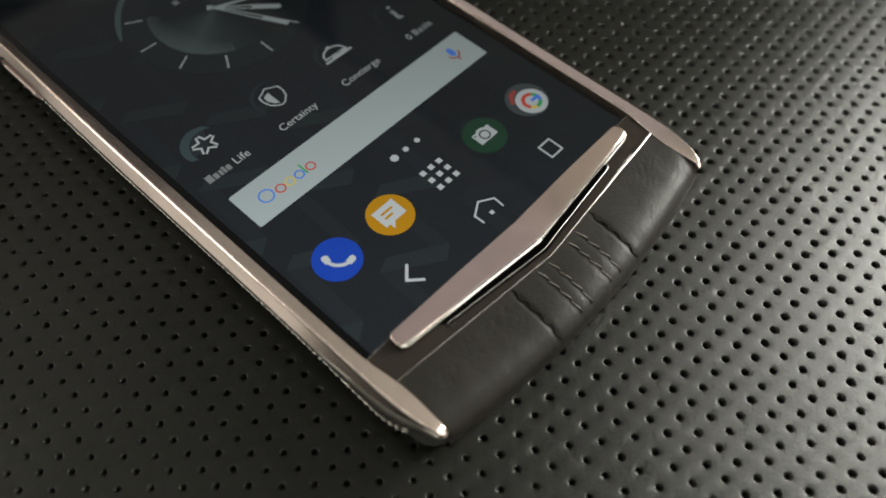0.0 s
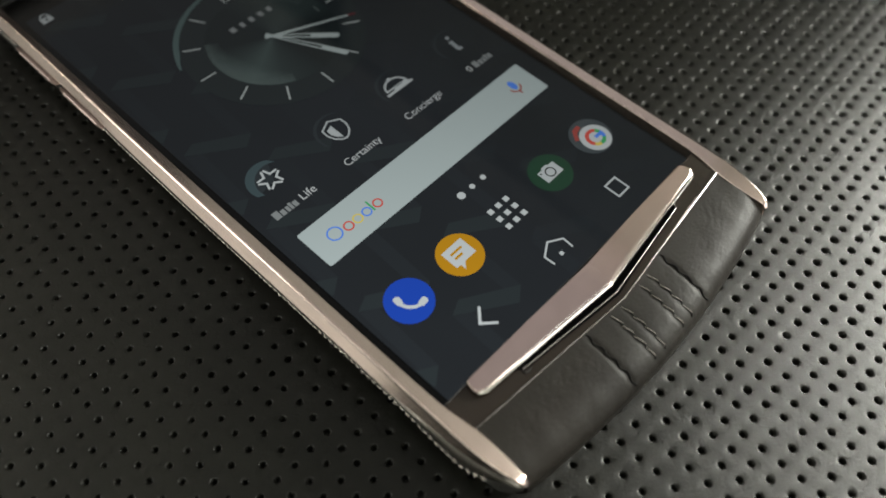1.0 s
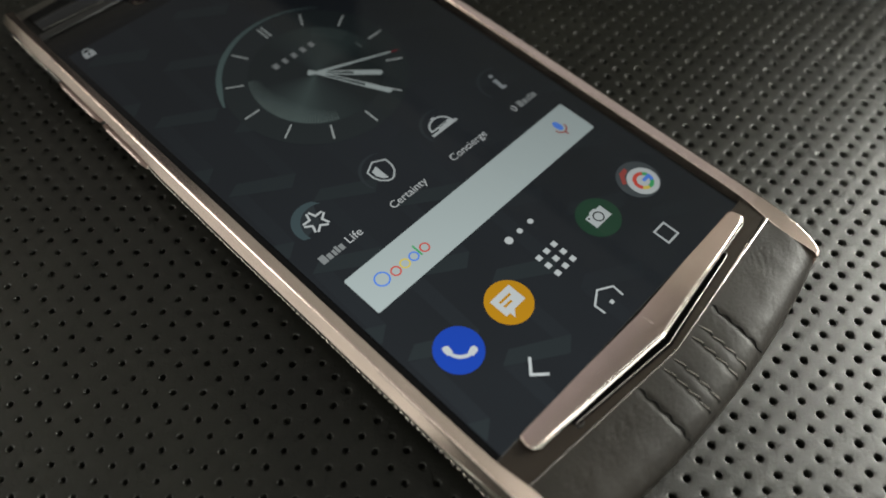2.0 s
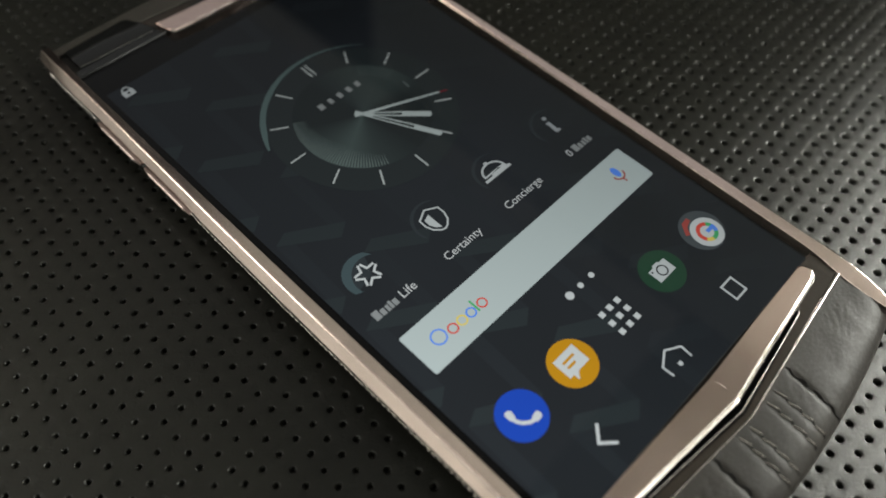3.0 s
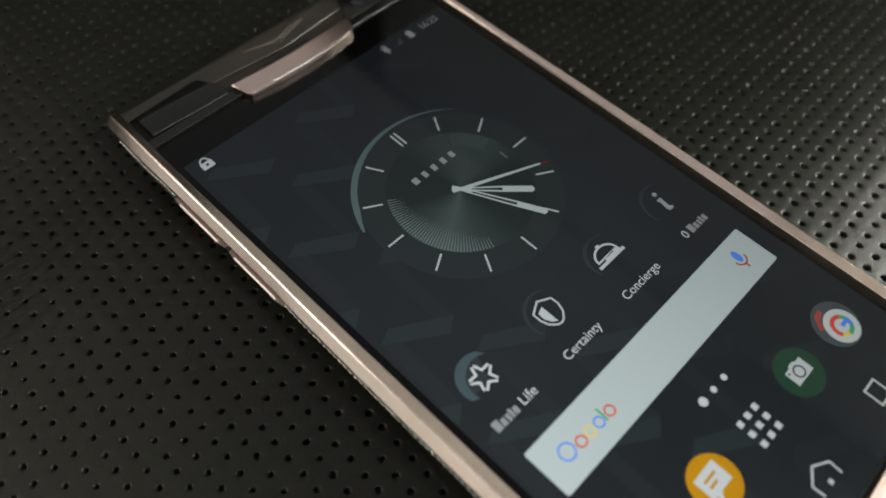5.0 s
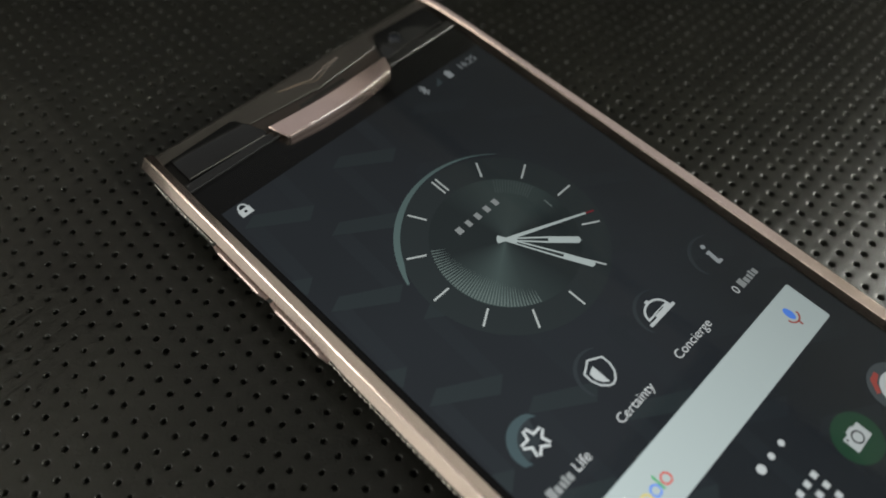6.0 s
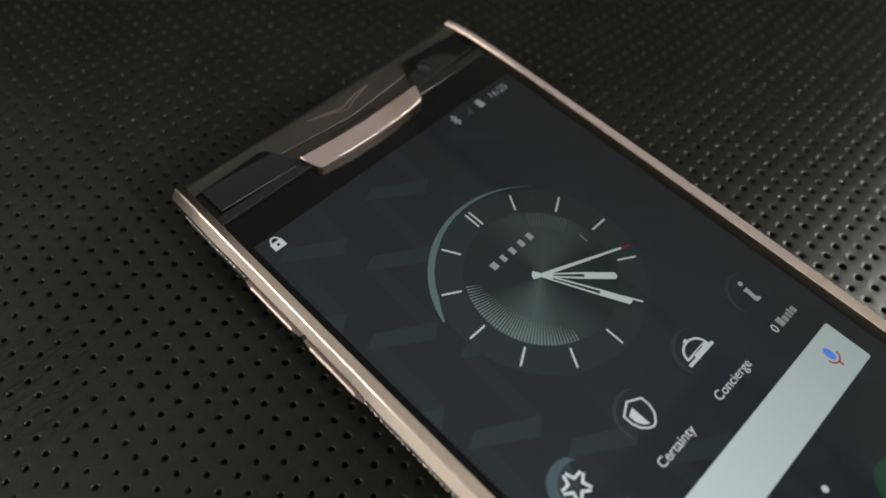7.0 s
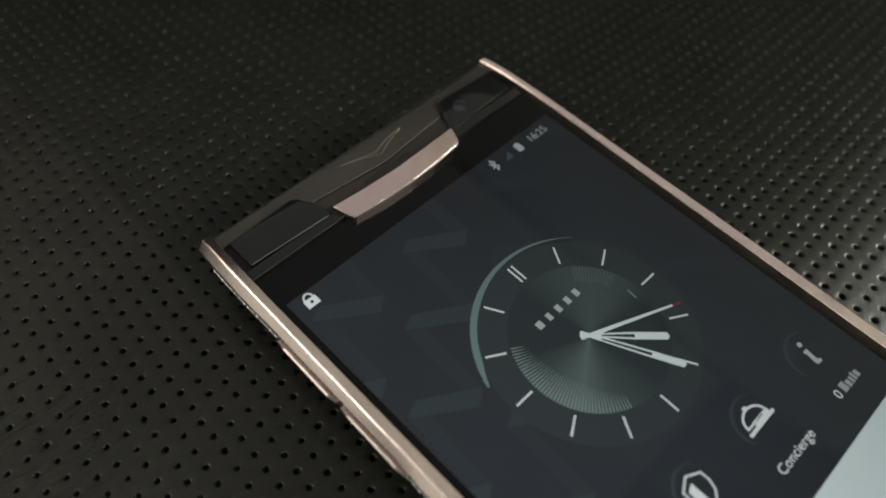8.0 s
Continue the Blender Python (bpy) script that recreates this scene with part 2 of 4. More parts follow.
def lettering(text, size, cx, cy, z, parent, material, name="label_text", spread=1.0):
    """Words in the built-in font, centred at (cx, cy)."""
    cu = bpy.data.curves.new(name, "FONT")
    cu.body, cu.size, cu.align_x, cu.align_y = text, size, "CENTER", "CENTER"
    cu.space_character = spread
    tmp = new("tmp", cu)
    dg = bpy.context.evaluated_depsgraph_get()
    me = bpy.data.meshes.new_from_object(tmp.evaluated_get(dg))
    bpy.data.objects.remove(tmp)
    me.name = name
    me.materials.clear()
    me.materials.append(material)
    me.transform(Matrix.Translation((cx * MM, cy * MM, z * MM)) @ Matrix.Scale(MM, 4))
    ob = new(name, me)
    ob.parent = parent
    return ob


# ---- unseen room, shaped for light and reflections ----
def box_mesh(name, x0, x1, y0, y1, z0, z1, material, kind="structure", label="", category=""):
    bm = bmesh.new()
    bmesh.ops.create_cube(bm, size=1)
    bmesh.ops.transform(bm, matrix=Matrix.Translation(((x0 + x1) / 2, (y0 + y1) / 2, (z0 + z1) / 2)) @ Matrix.Diagonal((x1 - x0, y1 - y0, z1 - z0, 1)), verts=bm.verts)
    me = bpy.data.meshes.new(name)
    bm.to_mesh(me)
    bm.free()
    me.materials.append(material)
    ob = new(name, me)
    return tagged(ob, label, category, kind=kind)


def pierced(name, axis, at, thick, u0, u1, v0, v1, hole, material, label, category):
    """A wall or roof slab with an opening right through it."""
    a0, a1, b0, b1 = hole
    bm = bmesh.new()
    for ua, ub, va, vb in ((u0, a0, v0, v1), (a1, u1, v0, v1), (a0, a1, v0, b0), (a0, a1, b1, v1)):
        if vb - va < 0.001 or ub - ua < 0.001:
            continue
        c, s = [(ua + ub) / 2, (va + vb) / 2], [ub - ua, vb - va]
        c.insert(axis, at + thick / 2)
        s.insert(axis, abs(thick))
        bmesh.ops.create_cube(bm, size=1, matrix=Matrix.Translation(c) @ Matrix.Diagonal((*s, 1)))
    me = bpy.data.meshes.new(name)
    bm.to_mesh(me)
    bm.free()
    me.materials.append(material)
    tagged(new(name, me), label, category, kind="structure")


# unseen floor, made pale to brighten the rail's reflection
FLOOR_BOUNCE = shader("floor_bounce", (0.33, 0.33, 0.29), 0.6)[0]
box_mesh("floor", X0, X1, Y0, Y1, FLOOR_Z - 0.05, FLOOR_Z, FLOOR_BOUNCE, label="unseen floor under the leather mat, pale to brighten the rail's reflection", category="floor")
pierced("wall_west", 0, X0, -0.05, Y0, Y1, FLOOR_Z, TOP, WEST, PLASTER, "unseen grey wall with an added opening for fill light", "wall")
box_mesh("wall_north", X0 - 0.05, X1 + DEEP, Y1, Y1 + 0.05, FLOOR_Z, TOP, DARK_REFLECT, label="unseen black wall that keeps the mat's reflection dark", category="wall")
pierced("wall_east_rear", 0, X1, DEEP, Y0, -0.40, FLOOR_Z, EAST[3], EAST_REAR, DARK_REFLECT, "unseen black wall with a small added opening for edge highlights", "wall panel")
pierced("wall_east_low", 0, X1, DEEP, -0.40, Y1, FLOOR_Z, EAST[3], EAST, DARK_REFLECT, "unseen lower wall round the side window, black to keep reflections dark", "wall panel")
box_mesh("wall_east_north", X1, X1 + DEEP, 0.47, Y1, EAST[3], TOP, DARK_REFLECT, label="unseen black upper panel that keeps reflections dark", category="wall panel")
pierced("wall_east", 0, X1, DEEP, Y0, 0.47, EAST[3], TOP, EAST_HIGH, BRIGHT_REFLECT, "unseen upper wall with the high side window, pale to brighten reflections", "wall")
pierced("wall_south", 1, Y0, -0.05, X0, X1, FLOOR_Z, TOP, SOUTH, PLASTER, "unseen grey wall with an added opening for edge highlights", "wall")
pierced("ceiling_west", 2, TOP, 0.05, X0 - 0.05, -0.09, 0.0, 0.30, ROOF_WEST, CEILING_TONE, "unseen grey ceiling with a dim added opening that darkens reflections", "ceiling")
pierced("ceiling_north", 2, TOP, 0.05, X0 - 0.05, -0.09, 0.30, Y1 + 0.05, ROOF_NORTH, CEILING_TONE, "unseen grey ceiling with an added opening that lights the left mat", "ceiling")
pierced("ceiling", 2, TOP, 0.05, -0.09, X1 + DEEP, 0.0, Y1 + 0.05, ROOF, CEILING_TONE, "unseen grey ceiling with a wide added opening for display and metal reflections", "ceiling")
pierced("ceiling_rear", 2, TOP, 0.05, X0 - 0.05, X1 + DEEP, Y0 - 0.05, 0.0, ROOF_SOUTH, CEILING_TONE, "unseen grey ceiling with a small added opening for the mat's sheen", "ceiling")

# ---- perforated leather mat ----
def sag(x, y):
    """Height of the padded mat (mm), which falls away round the phone."""
    v = max((y - 10) / 50, 0)
    v = v if v < 2.2 else 2.2 + 0.35 * (v - 2.2)
    ur, ul = min(max((x - 37) / 50, 0), 1.8), min(max((-37 - x) / 50, 0), 1.3)
    side = min(max((x + 37) / 74, 0), 1)
    z = -(0.887 + 0.636 * side) * v * v
    z += -0.475 * ur * ur - 0.28 * ur - 2.01 * min(ur, 1.0) * min(v, 1.8)
    z += 1.717 * ul * ul - 4.531 * ul + 0.722 * ul * min(v, 2.4)
    return z + 0.10 * noise.noise(Vector((x / 37, y / 41, 0)))


def hole_place(i, j):
    """Where a hole of the stretched grid lies (mm)."""
    rx, ry = 27.636 + 3.4682 * i - 0.0052 * j, -33.821 + 0.0139 * i + 3.4554 * j
    k = min(j, 50)
    lx = 22.558 + 3.4291 * i + 0.0478 * j + 0.00202 * k * k
    ly = -35.377 - 0.0628 * i + 3.4709 * j - 0.00078 * k * k - 0.00035 * i * k
    f = min(max((rx + 39) / 34, 0), 1)
    f = f * f * (3 - 2 * f)
    return lx + (rx - lx) * f, ly + (ry - ly) * f


def mat():
    I0, I1, J0, J1 = -48, 50, -27, 76
    rings = ((1.02, 0.0), (0.85, -0.022), (0.71, -0.075), (0.59, -0.20), (0.50, -0.58), (0.41, -1.4))
    verts, faces = [], []
    corner = {}

    def vert(x, y, dz=0.0):
        verts.append((x * MM, y * MM, (sag(x, y) + dz) * MM))
        return len(verts) - 1

    def mid(i, j, di, dj):
        key = (2 * i + di, 2 * j + dj)
        if key not in corner:
            a, b = hole_place(i, j), hole_place(i + di, j + dj)
            if di and dj:
                c, d = hole_place(i + di, j), hole_place(i, j + dj)
                p = ((a[0] + b[0] + c[0] + d[0]) / 4, (a[1] + b[1] + c[1] + d[1]) / 4)
            else:
                p = ((a[0] + b[0]) / 2, (a[1] + b[1]) / 2)
            corner[key] = vert(*p)
        return corner[key]

    around = ((1, 0), (1, 1), (0, 1), (-1, 1), (-1, 0), (-1, -1), (0, -1), (1, -1))
    rnd = random.Random(4)
    for i in range(I0, I1 + 1):
        for j in range(J0, J1 + 1):
            cx, cy = hole_place(i, j)
            cx, cy = cx + rnd.gauss(0, 0.04), cy + rnd.gauss(0, 0.04)
            stretch = 0.84 + 0.21 * min(max((cx + 37) / 74, 0), 1)
            size, lean = stretch * rnd.gauss(1, 0.05), (rnd.gauss(0, 0.03), rnd.gauss(0, 0.03))
            rim = [mid(i, j, *d) for d in around]
            loops = []
            for k, (r, dz) in enumerate(rings):
                loop = []
                for a in range(8):
                    w = 2 * math.pi * a / 8
                    rr = r * size * (1 + rnd.gauss(0, 0.03))
                    loop.append(vert(cx + rr * math.cos(w) + lean[0] * k, cy + rr * math.sin(w) + lean[1] * k, dz))
                loops.append(loop)
            chain = [rim, *loops]
            for p, q in zip(chain, chain[1:]):
                for a in range(8):
                    b = (a + 1) % 8
                    faces.append((p[a], p[b], q[b], q[a]))
            faces.append(tuple(loops[-1]))
    me = bpy.data.meshes.new("leather_mat")
    me.from_pydata(verts, [], faces)
    me.materials.append(MAT_LEATHER)
    me.shade_smooth()
    ob = new("leather_mat", me)
    return tagged(ob, "black perforated leather mat with rows of punched holes", "leather mat")


mat()

# ---- smartphone ----
phone = new("smartphone")
tagged(phone, "rose gold and black leather smartphone lying face up, screen lit", "smartphone")
ZD = 10.50      # height of the display


def body():
    """Dark lower shell between the rails."""
    rows = []
    for z, inset in ((0.35, 5.0), (1.2, 2.6), (3.0, 1.0), (6.0, 0.35), (8.6, 0.6)):
        w, y0, y1 = 36.0 - inset, -32.2 + inset * 0.8, 116.4 - inset * 0.7
        ring = []
        for cx, cy, a in ((w - 4, y1 - 4, 0), (w - 4, y0 + 4, 90), (-w + 4, y0 + 4, 180), (-w + 4, y1 - 4, 270)):
            ring += [(cx + 4 * math.sin(radians(a + s)), cy + 4 * math.cos(radians(a + s)), z) for s in (0, 22, 45, 68, 90)]
        rows.append(ring)
    part("back_shell", loft(rows, closed=True), BODY_LEATHER, phone, "black leather back shell", smooth=50)


body()

# rail section along the side: y, inner foot x and z, crest x and z, lower edge x and z, groove depth
RAIL = [
    (-31.9, 32.95, 9.80, 33.85, 10.00, 33.85, 9.55, 0.00),
    (-31.2, 32.80, 10.72, 34.15, 11.02, 34.30, 9.30, 0.05),
    (-29.6, 32.70, 10.84, 34.70, 11.32, 34.95, 8.80, 0.30),
    (-27.0, 32.55, 10.95, 35.25, 11.58, 36.00, 8.00, 0.46),
    (-24.3, 32.50, 11.0, 35.55, 11.80, 36.75, 7.70, 0.50),
    (-22.4, 32.50, 11.02, 35.66, 11.90, 36.92, 7.70, 0.48),
    (-19.0, 33.00, 11.05, 35.70, 11.96, 36.98, 8.10, 0.42),
    (-16.0, 33.42, 11.05, 35.68, 11.98, 36.98, 8.70, 0.34),
    (-10.0, 33.50, 11.05, 35.65, 11.98, 36.98, 9.60, 0.20),
    (0.0, 33.50, 11.05, 35.62, 11.98, 36.95, 10.0, 0.04),
    (8.0, 33.50, 11.05, 35.62, 11.98, 36.95, 10.0, 0.0),
    (40.0, 33.50, 11.05, 35.60, 11.98, 36.90, 10.0, 0.0),
    (62.0, 33.50, 11.05, 35.45, 11.97, 36.65, 10.0, 0.0),
    (68.0, 33.48, 11.05, 35.35, 11.97, 36.30, 10.2, 0.0),
    (97.0, 33.45, 11.05, 35.05, 11.95, 36.15, 10.2, 0.0),
    (102.0, 33.42, 11.03, 35.00, 11.90, 36.20, 10.0, 0.0),
    (110.0, 33.25, 10.95, 34.90, 11.70, 36.00, 9.7, 0.0),
    (115.5, 33.00, 10.60, 34.70, 11.25, 35.75, 9.2, 0.0),
    (116.9, 32.90, 10.35, 34.55, 10.90, 35.55, 8.9, 0.0),
]


def eased(y):
    """The rail section at y, its corners softened along the side."""
    h = min(1.8, 0.5 * (y + 31.9), 116.9 - y)
    spots = [steps(y + h * k / 4, RAIL) for k in range(-4, 5)]
    return tuple(sum(s[n] for s in spots) / 9 for n in range(7))


def rail(side):
    rows = []
    fine = [-31.9 + 0.35 * k for k in range(7)] + [-29 + 0.5 * k for k in range(66)] + [5, 12, 25, 40] + [50 + k for k in range(66)] + [116.3, 116.9]
    for y in fine:
        xi, zi, xr, zr, xl, zl, g = eased(y)
        xr -= 0.42 if side > 0 else 0.12
        zi, g = zr - (0.27 if side > 0 else 0.21) * (xr - xi), 0.45 * max(0.0, g - 0.3)
        foot, top, low = Vector((xi + 0.08, zi)), Vector((xr + 0.03, zr + 0.03)), Vector((xl, zl + 0.15))
        u, v = (top - foot).normalized(), (low - top).normalized()
        span = (low - top).length
        bend = min(0.22, 0.2 * span)
        p, q = top - u * bend, top + v * bend
        pts = [(xi - 0.05, zi - 1.4), (xi, zi - 0.08), tuple(foot), tuple(p - u * 0.1), tuple(p)]
        pts += [tuple(p * (1 - f) ** 2 + top * 2 * f * (1 - f) + q * f * f) for f in (0.25, 0.5, 0.75)]
        pts += [tuple(q), tuple(q + v * 0.05)]
        pts += [(top.x + (low.x - top.x) * f - g * k, top.y + (low.y - top.y) * f) for f, k in ((0.17, 1.0), (0.27, 0.95), (0.55, 0.2), (0.8, 0.0))]
        pts += [tuple(low), (xl - 0.15, zl), (xl - 0.5, zl - 0.5), (xl - 1.6, zl - 0.7)]
        rows.append([(side * x, y, z) for x, z in pts])
    ob = part("side_rail", loft(rows, closed=True), ROSE, phone, "rose gold metal side rail", smooth=29)
    return ob


rails = {s: rail(s) for s in (-1, 1)}


def groove(side):
    """Dark raised line for the groove's shade, from the crest down to the tip."""
    line, wide = [], []
    for k in range(61):
        f = k / 60
        y = 6.0 - 36.8 * f
        xr, zr, xl, zl, g = eased(y)[2:]
        top, low = Vector((xr + 0.03, zr + 0.03)), Vector((xl, zl + 0.15))
        p = top + (low - top).normalized() * (0.26 + 0.72 * max(0, (f - 0.4) / 0.6) ** 1.4)
        line.append((side * (p.x - 0.1 * g + 0.05), y, p.y + 0.03))
        wide.append(0.02 + 0.09 * min(1, 1.6 * f) ** 2 * (1 - 0.6 * max(0, (f - 0.8) / 0.2)))
    part("groove", tube(line, wide, 6), RECESS, rails[side], "dark line laid on for the groove's shade", smooth=60)


for s in (-1, 1):
    groove(s)


def tip_facet(side):
    """Bright polished lower face of the rail, widening to its tip."""
    rows = []
    for k in range(40):
        f = k / 39
        y = -9.0 - 22.3 * f
        xr, zr, xl, zl, g = eased(y)[2:]
        top, low = Vector((xr + 0.03, zr + 0.03)), Vector((xl, zl + 0.15))
        out = Vector((low.y - top.y, -(low.x - top.x))).normalized()
        out = out if out.x > 0 else -out
        a = 1.0 - 0.70 * min(1, 1.25 * f) ** 0.8
        row = []
        for q in (0.0, 0.25, 0.5, 0.75, 1.0):
            p = top + (low - top) * (a + (1.03 - a) * q)
            p = p + out * (0.035 + 0.30 * math.sin(math.pi * q ** 0.7) * f + 0.07 * noise.noise(Vector((y / 1.7, q * 2, 4.0))) * f)
            row.append((side * p.x, y, p.y))
        rows.append(row)
    part("tip_facet", loft(rows), STEEL, rails[side], "polished silver lower face", smooth=60)


for s in (-1, 1):
    tip_facet(s)


def bead_mesh(side):
    bm = tube([(-0.06 * side, -0.40, -0.34), (0.10 * side, -0.22, -0.25), (0.12 * side, 0.22, -0.09), (-0.04 * side, 0.40, 0.0)], [0.04, 0.095, 0.095, 0.04], 6)
    ob = part("knurl_bead", bm, BEAD, None, smooth=60)
    me = ob.data
    bpy.data.objects.remove(ob)
    return me


def knurl(side):
    """Twisted knurled trim under the rail, bead by bead."""
    me = bead_mesh(side)
    spans = [(-27.0, 112.6)] if side > 0 else [(-27.0, 64.6), (94.7, 112.6)]
    for y0, y1 in spans:
        n = int((y1 - y0) / 1.5)
        line = []
        for k in range(n + 1):
            y = y0 + (y1 - y0) * k / n
            xl, zl = eased(y)[4:6]
            line.append((side * (xl - 0.22), y, zl - 0.34))
        part("knurl_channel", tube(line, 0.32, 6), BLACK_MATT, rails[side], "black channel behind the knurl", smooth=60)
    y = -26.5
    while y < 112.5:
        xl, zl = eased(y)[4:6]
        if side > 0 or not (64.4 < y < 94.9):
            b = new("knurl_bead", me)
            b.parent = rails[side]
            b.location = (side * (xl + 0.13) * MM, y * MM, (zl - 0.26) * MM)
        y += 1.18


for s in (-1, 1):
    knurl(s)


def volume_button(y0, y1):
    rows = []
    for k in range(9):
        y = y0 + (y1 - y0) * k / 8
        e = 0.35 if k in (0, 8) else 0.0
        xl = steps(y, RAIL)[4]
        rows.append([(-(xl - 0.9), y, 9.62 - e), (-(xl + 0.55 - e), y, 9.55 - e), (-(xl + 0.78 - e), y, 9.35), (-(xl + 0.80 - e), y, 8.95 + e), (-(xl + 0.5), y, 8.7 + e), (-(xl - 0.6), y, 8.6 + e)])
    b = part("volume_button", loft(rows, closed=True), ROSE_DARKENED, phone, "satin volume button, rose gold darkened against its bright reflection", smooth=30)
    bm = tube([(-0.06, -0.3, 0.08), (0.02, 0.3, -0.08)], 0.09, 5)
    seed = part("knurl_bead", bm, RECESS, None, smooth=60)
    me = seed.data
    bpy.data.objects.remove(seed)
    y = y0 + 0.5
    while y < y1 - 0.3:
        k = new("knurl_bead", me)
        k.parent = b
        k.location = (-(steps(y, RAIL)[4] + 0.02) * MM, y * MM, 9.78 * MM)
        y += 0.98


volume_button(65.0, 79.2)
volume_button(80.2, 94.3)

# dark frame under glass, strip and ear end
part("front_frame", prism([(-33.5, -30), (33.5, -30), (33.4, 106.2), (-33.4, 106.2)], 8.4, 10.0), UNDER, phone)
part("ear_frame", prism([(-33.4, 106.2), (33.4, 106.2), (33.0, 115.8), (-33.0, 115.8)], 7.6, 9.78), BLACK_MATT, phone)

# cover glass, black at its border, with the display bonded to it
part("cover_glass", prism([(-33.46, -15.7), (33.46, -15.7), (33.42, 104.9), (-33.42, 104.9)], 10.0, ZD - 0.1), BORDER, phone, "black-bordered glossy cover glass")

# dark bronze strip below the glass, V-edged
def vee(x, top=-24.35, end=-21.35):
    return top + (end - top) * min(abs(x) / 33.0, 1.0)


strip = [(-33.3, -15.95), (33.3, -15.95), (32.7, vee(33)), (0, vee(0)), (-32.7, vee(33))]
part("lower_strip", prism(strip, 9.6, 10.98, 0.06, 1), BRONZE, phone, "dark bronze glossy strip", smooth=40)
part("strip_seam", tube([(-33.2, -15.85, 11.0), (33.2, -15.85, 11.0)], 0.05, 5), DIM_STEEL, phone)
def vee_trim():
    """Polished trim along the V, broader towards one end."""
    rows = []
    for k in range(67):
        x = -32.7 + 65.4 * k / 66
        half = 0.11 + 0.30 * max(0, x / 33) ** 1.5
        y = vee(x) - 0.1 + 0.6 * (half - 0.11)
        rows.append([(x, y + half * math.cos(radians(a)), 10.98 + 0.20 * math.sin(radians(a))) for a in range(0, 181, 15)])
    part("vee_trim", loft(rows), TRIM, phone, "thin polished metal trim", smooth=60)


vee_trim()

# speaker slot, its shade laid on as a flat black overlay, and its rim under the V bar
slot = [(-22.4, -19.3), (0, -21.2), (20.8, -19.3), (21.2, -20.7), (0, -23.45), (-20.2, -20.95)]
part("speaker_slot", prism(slot, 10.9, 11.0), UNDER, phone, "flat black V-shaped overlay for the shaded speaker slot")
part("slot_rim", tube([(-20.7, -20.5, 11.05), (-0.5, -22.86, 11.05), (0, -22.94, 11.05), (0.5, -22.86, 11.05), (20.6, -20.6, 11.05), (21.15, -20.35, 11.05), (21.3, -19.95, 11.05), (21.0, -19.5, 11.05)], 0.12, 8), DIM_STEEL, phone, "polished rim of the speaker slot", smooth=60)
part("slot_notch", tube([(-20.75, -20.6, 11.04), (-20.9, -21.1, 11.04), (-20.4, -21.35, 11.04), (-19.6, -21.2, 11.04)], [0.12, 0.2, 0.18, 0.08], 6), BLACK_MATT, phone, smooth=60)


def vee_bar():
    up = [(-28.6, -16.25), (-28.3, -15.88), (-27.8, -15.72), (-14, -16.1), (0, -16.55), (14, -16.1), (27.9, -15.72), (28.4, -15.82), (28.75, -16.2)]
    down = [(29.2, -17.3), (29.2, -17.9), (28.9, -18.5), (28.4, -18.9), (27.6, -19.25), (14, -20.5), (0.6, -21.85), (0, -21.98), (-0.6, -21.85), (-14, -20.55), (-27.4, -19.4), (-28.1, -18.9), (-28.55, -18.45), (-28.8, -17.9), (-28.8, -17.3)]
    bm = prism(up + [(x, y + (0.40 if 2 <= k <= 12 else 0.0)) for k, (x, y) in enumerate(down)], 11.25, 12.30, 0.34, 3)
    ob = part("lower_vee_bar", bm, ROSE_SATIN, phone, "satin rose gold V-shaped bar")
    fall, run, z = [], 0.72, 12.31
    for tilt, length in ((0, 0.0), (8, 0.05), (20, 0.05), (33, 0.13), (36, 0.13), (39, 0.13), (43, 0.13), (48, 0.12), (60, 0.08), (80, 0.4)):
        run, z = run - length * math.cos(radians(tilt)), z - length * math.sin(radians(tilt))
        fall.append((run, z))
    edge = [[(x * (1.004 - 0.004 * run / 0.72), y + run, z) for run, z in fall] for x, y in down[2:-2]]
    part("polished_edge", loft(edge), EDGE, ob, "polished lower edge", smooth=60)
    part("crease", tube([(0.1, -17.3, 12.285), (0.4, -18.2, 12.29), (0.35, -19.2, 12.285)], 0.04, 5), ROSE_DARKENED, ob)
    for x in (-24.5, 24.5):
        part("bar_post", prism([(x - 1.5, -18.2), (x + 1.5, -18.2), (x + 1.5, -16.8), (x - 1.5, -16.8)], 10.9, 11.3), BLACK_MATT, ob)


vee_bar()


# ---- lower leather panel with stitching ----
def panel_end(x):
    return -32.2 - 3.1 * (1 - (x / 33.0) ** 2)


def roll_off():
    """Arc-length table of the panel's section: a flat top that rolls over its end."""
    rows, length, last = [], 0.0, None
    for k in range(91):
        w = radians(k)
        p = 11.0 * math.sin(w) ** 0.52, 5.6 * (1 - math.cos(w) ** 0.52)
        length += math.dist(p, last) if last else 0.0
        last = p
        rows.append((length, *p))
    return [(c / length, s / 11.0, d) for c, s, d in rows]


ROLL = roll_off()


def panel_point(x, v):
    """v from 0 at the trim to 1 at the foot of the rolled end."""
    y0, y1 = vee(x) - 0.2, panel_end(x)
    f, d = steps(v, ROLL)
    return y0 + (y1 - y0) * f, 11.06 - d - 0.15 * (abs(x) / 33) ** 4


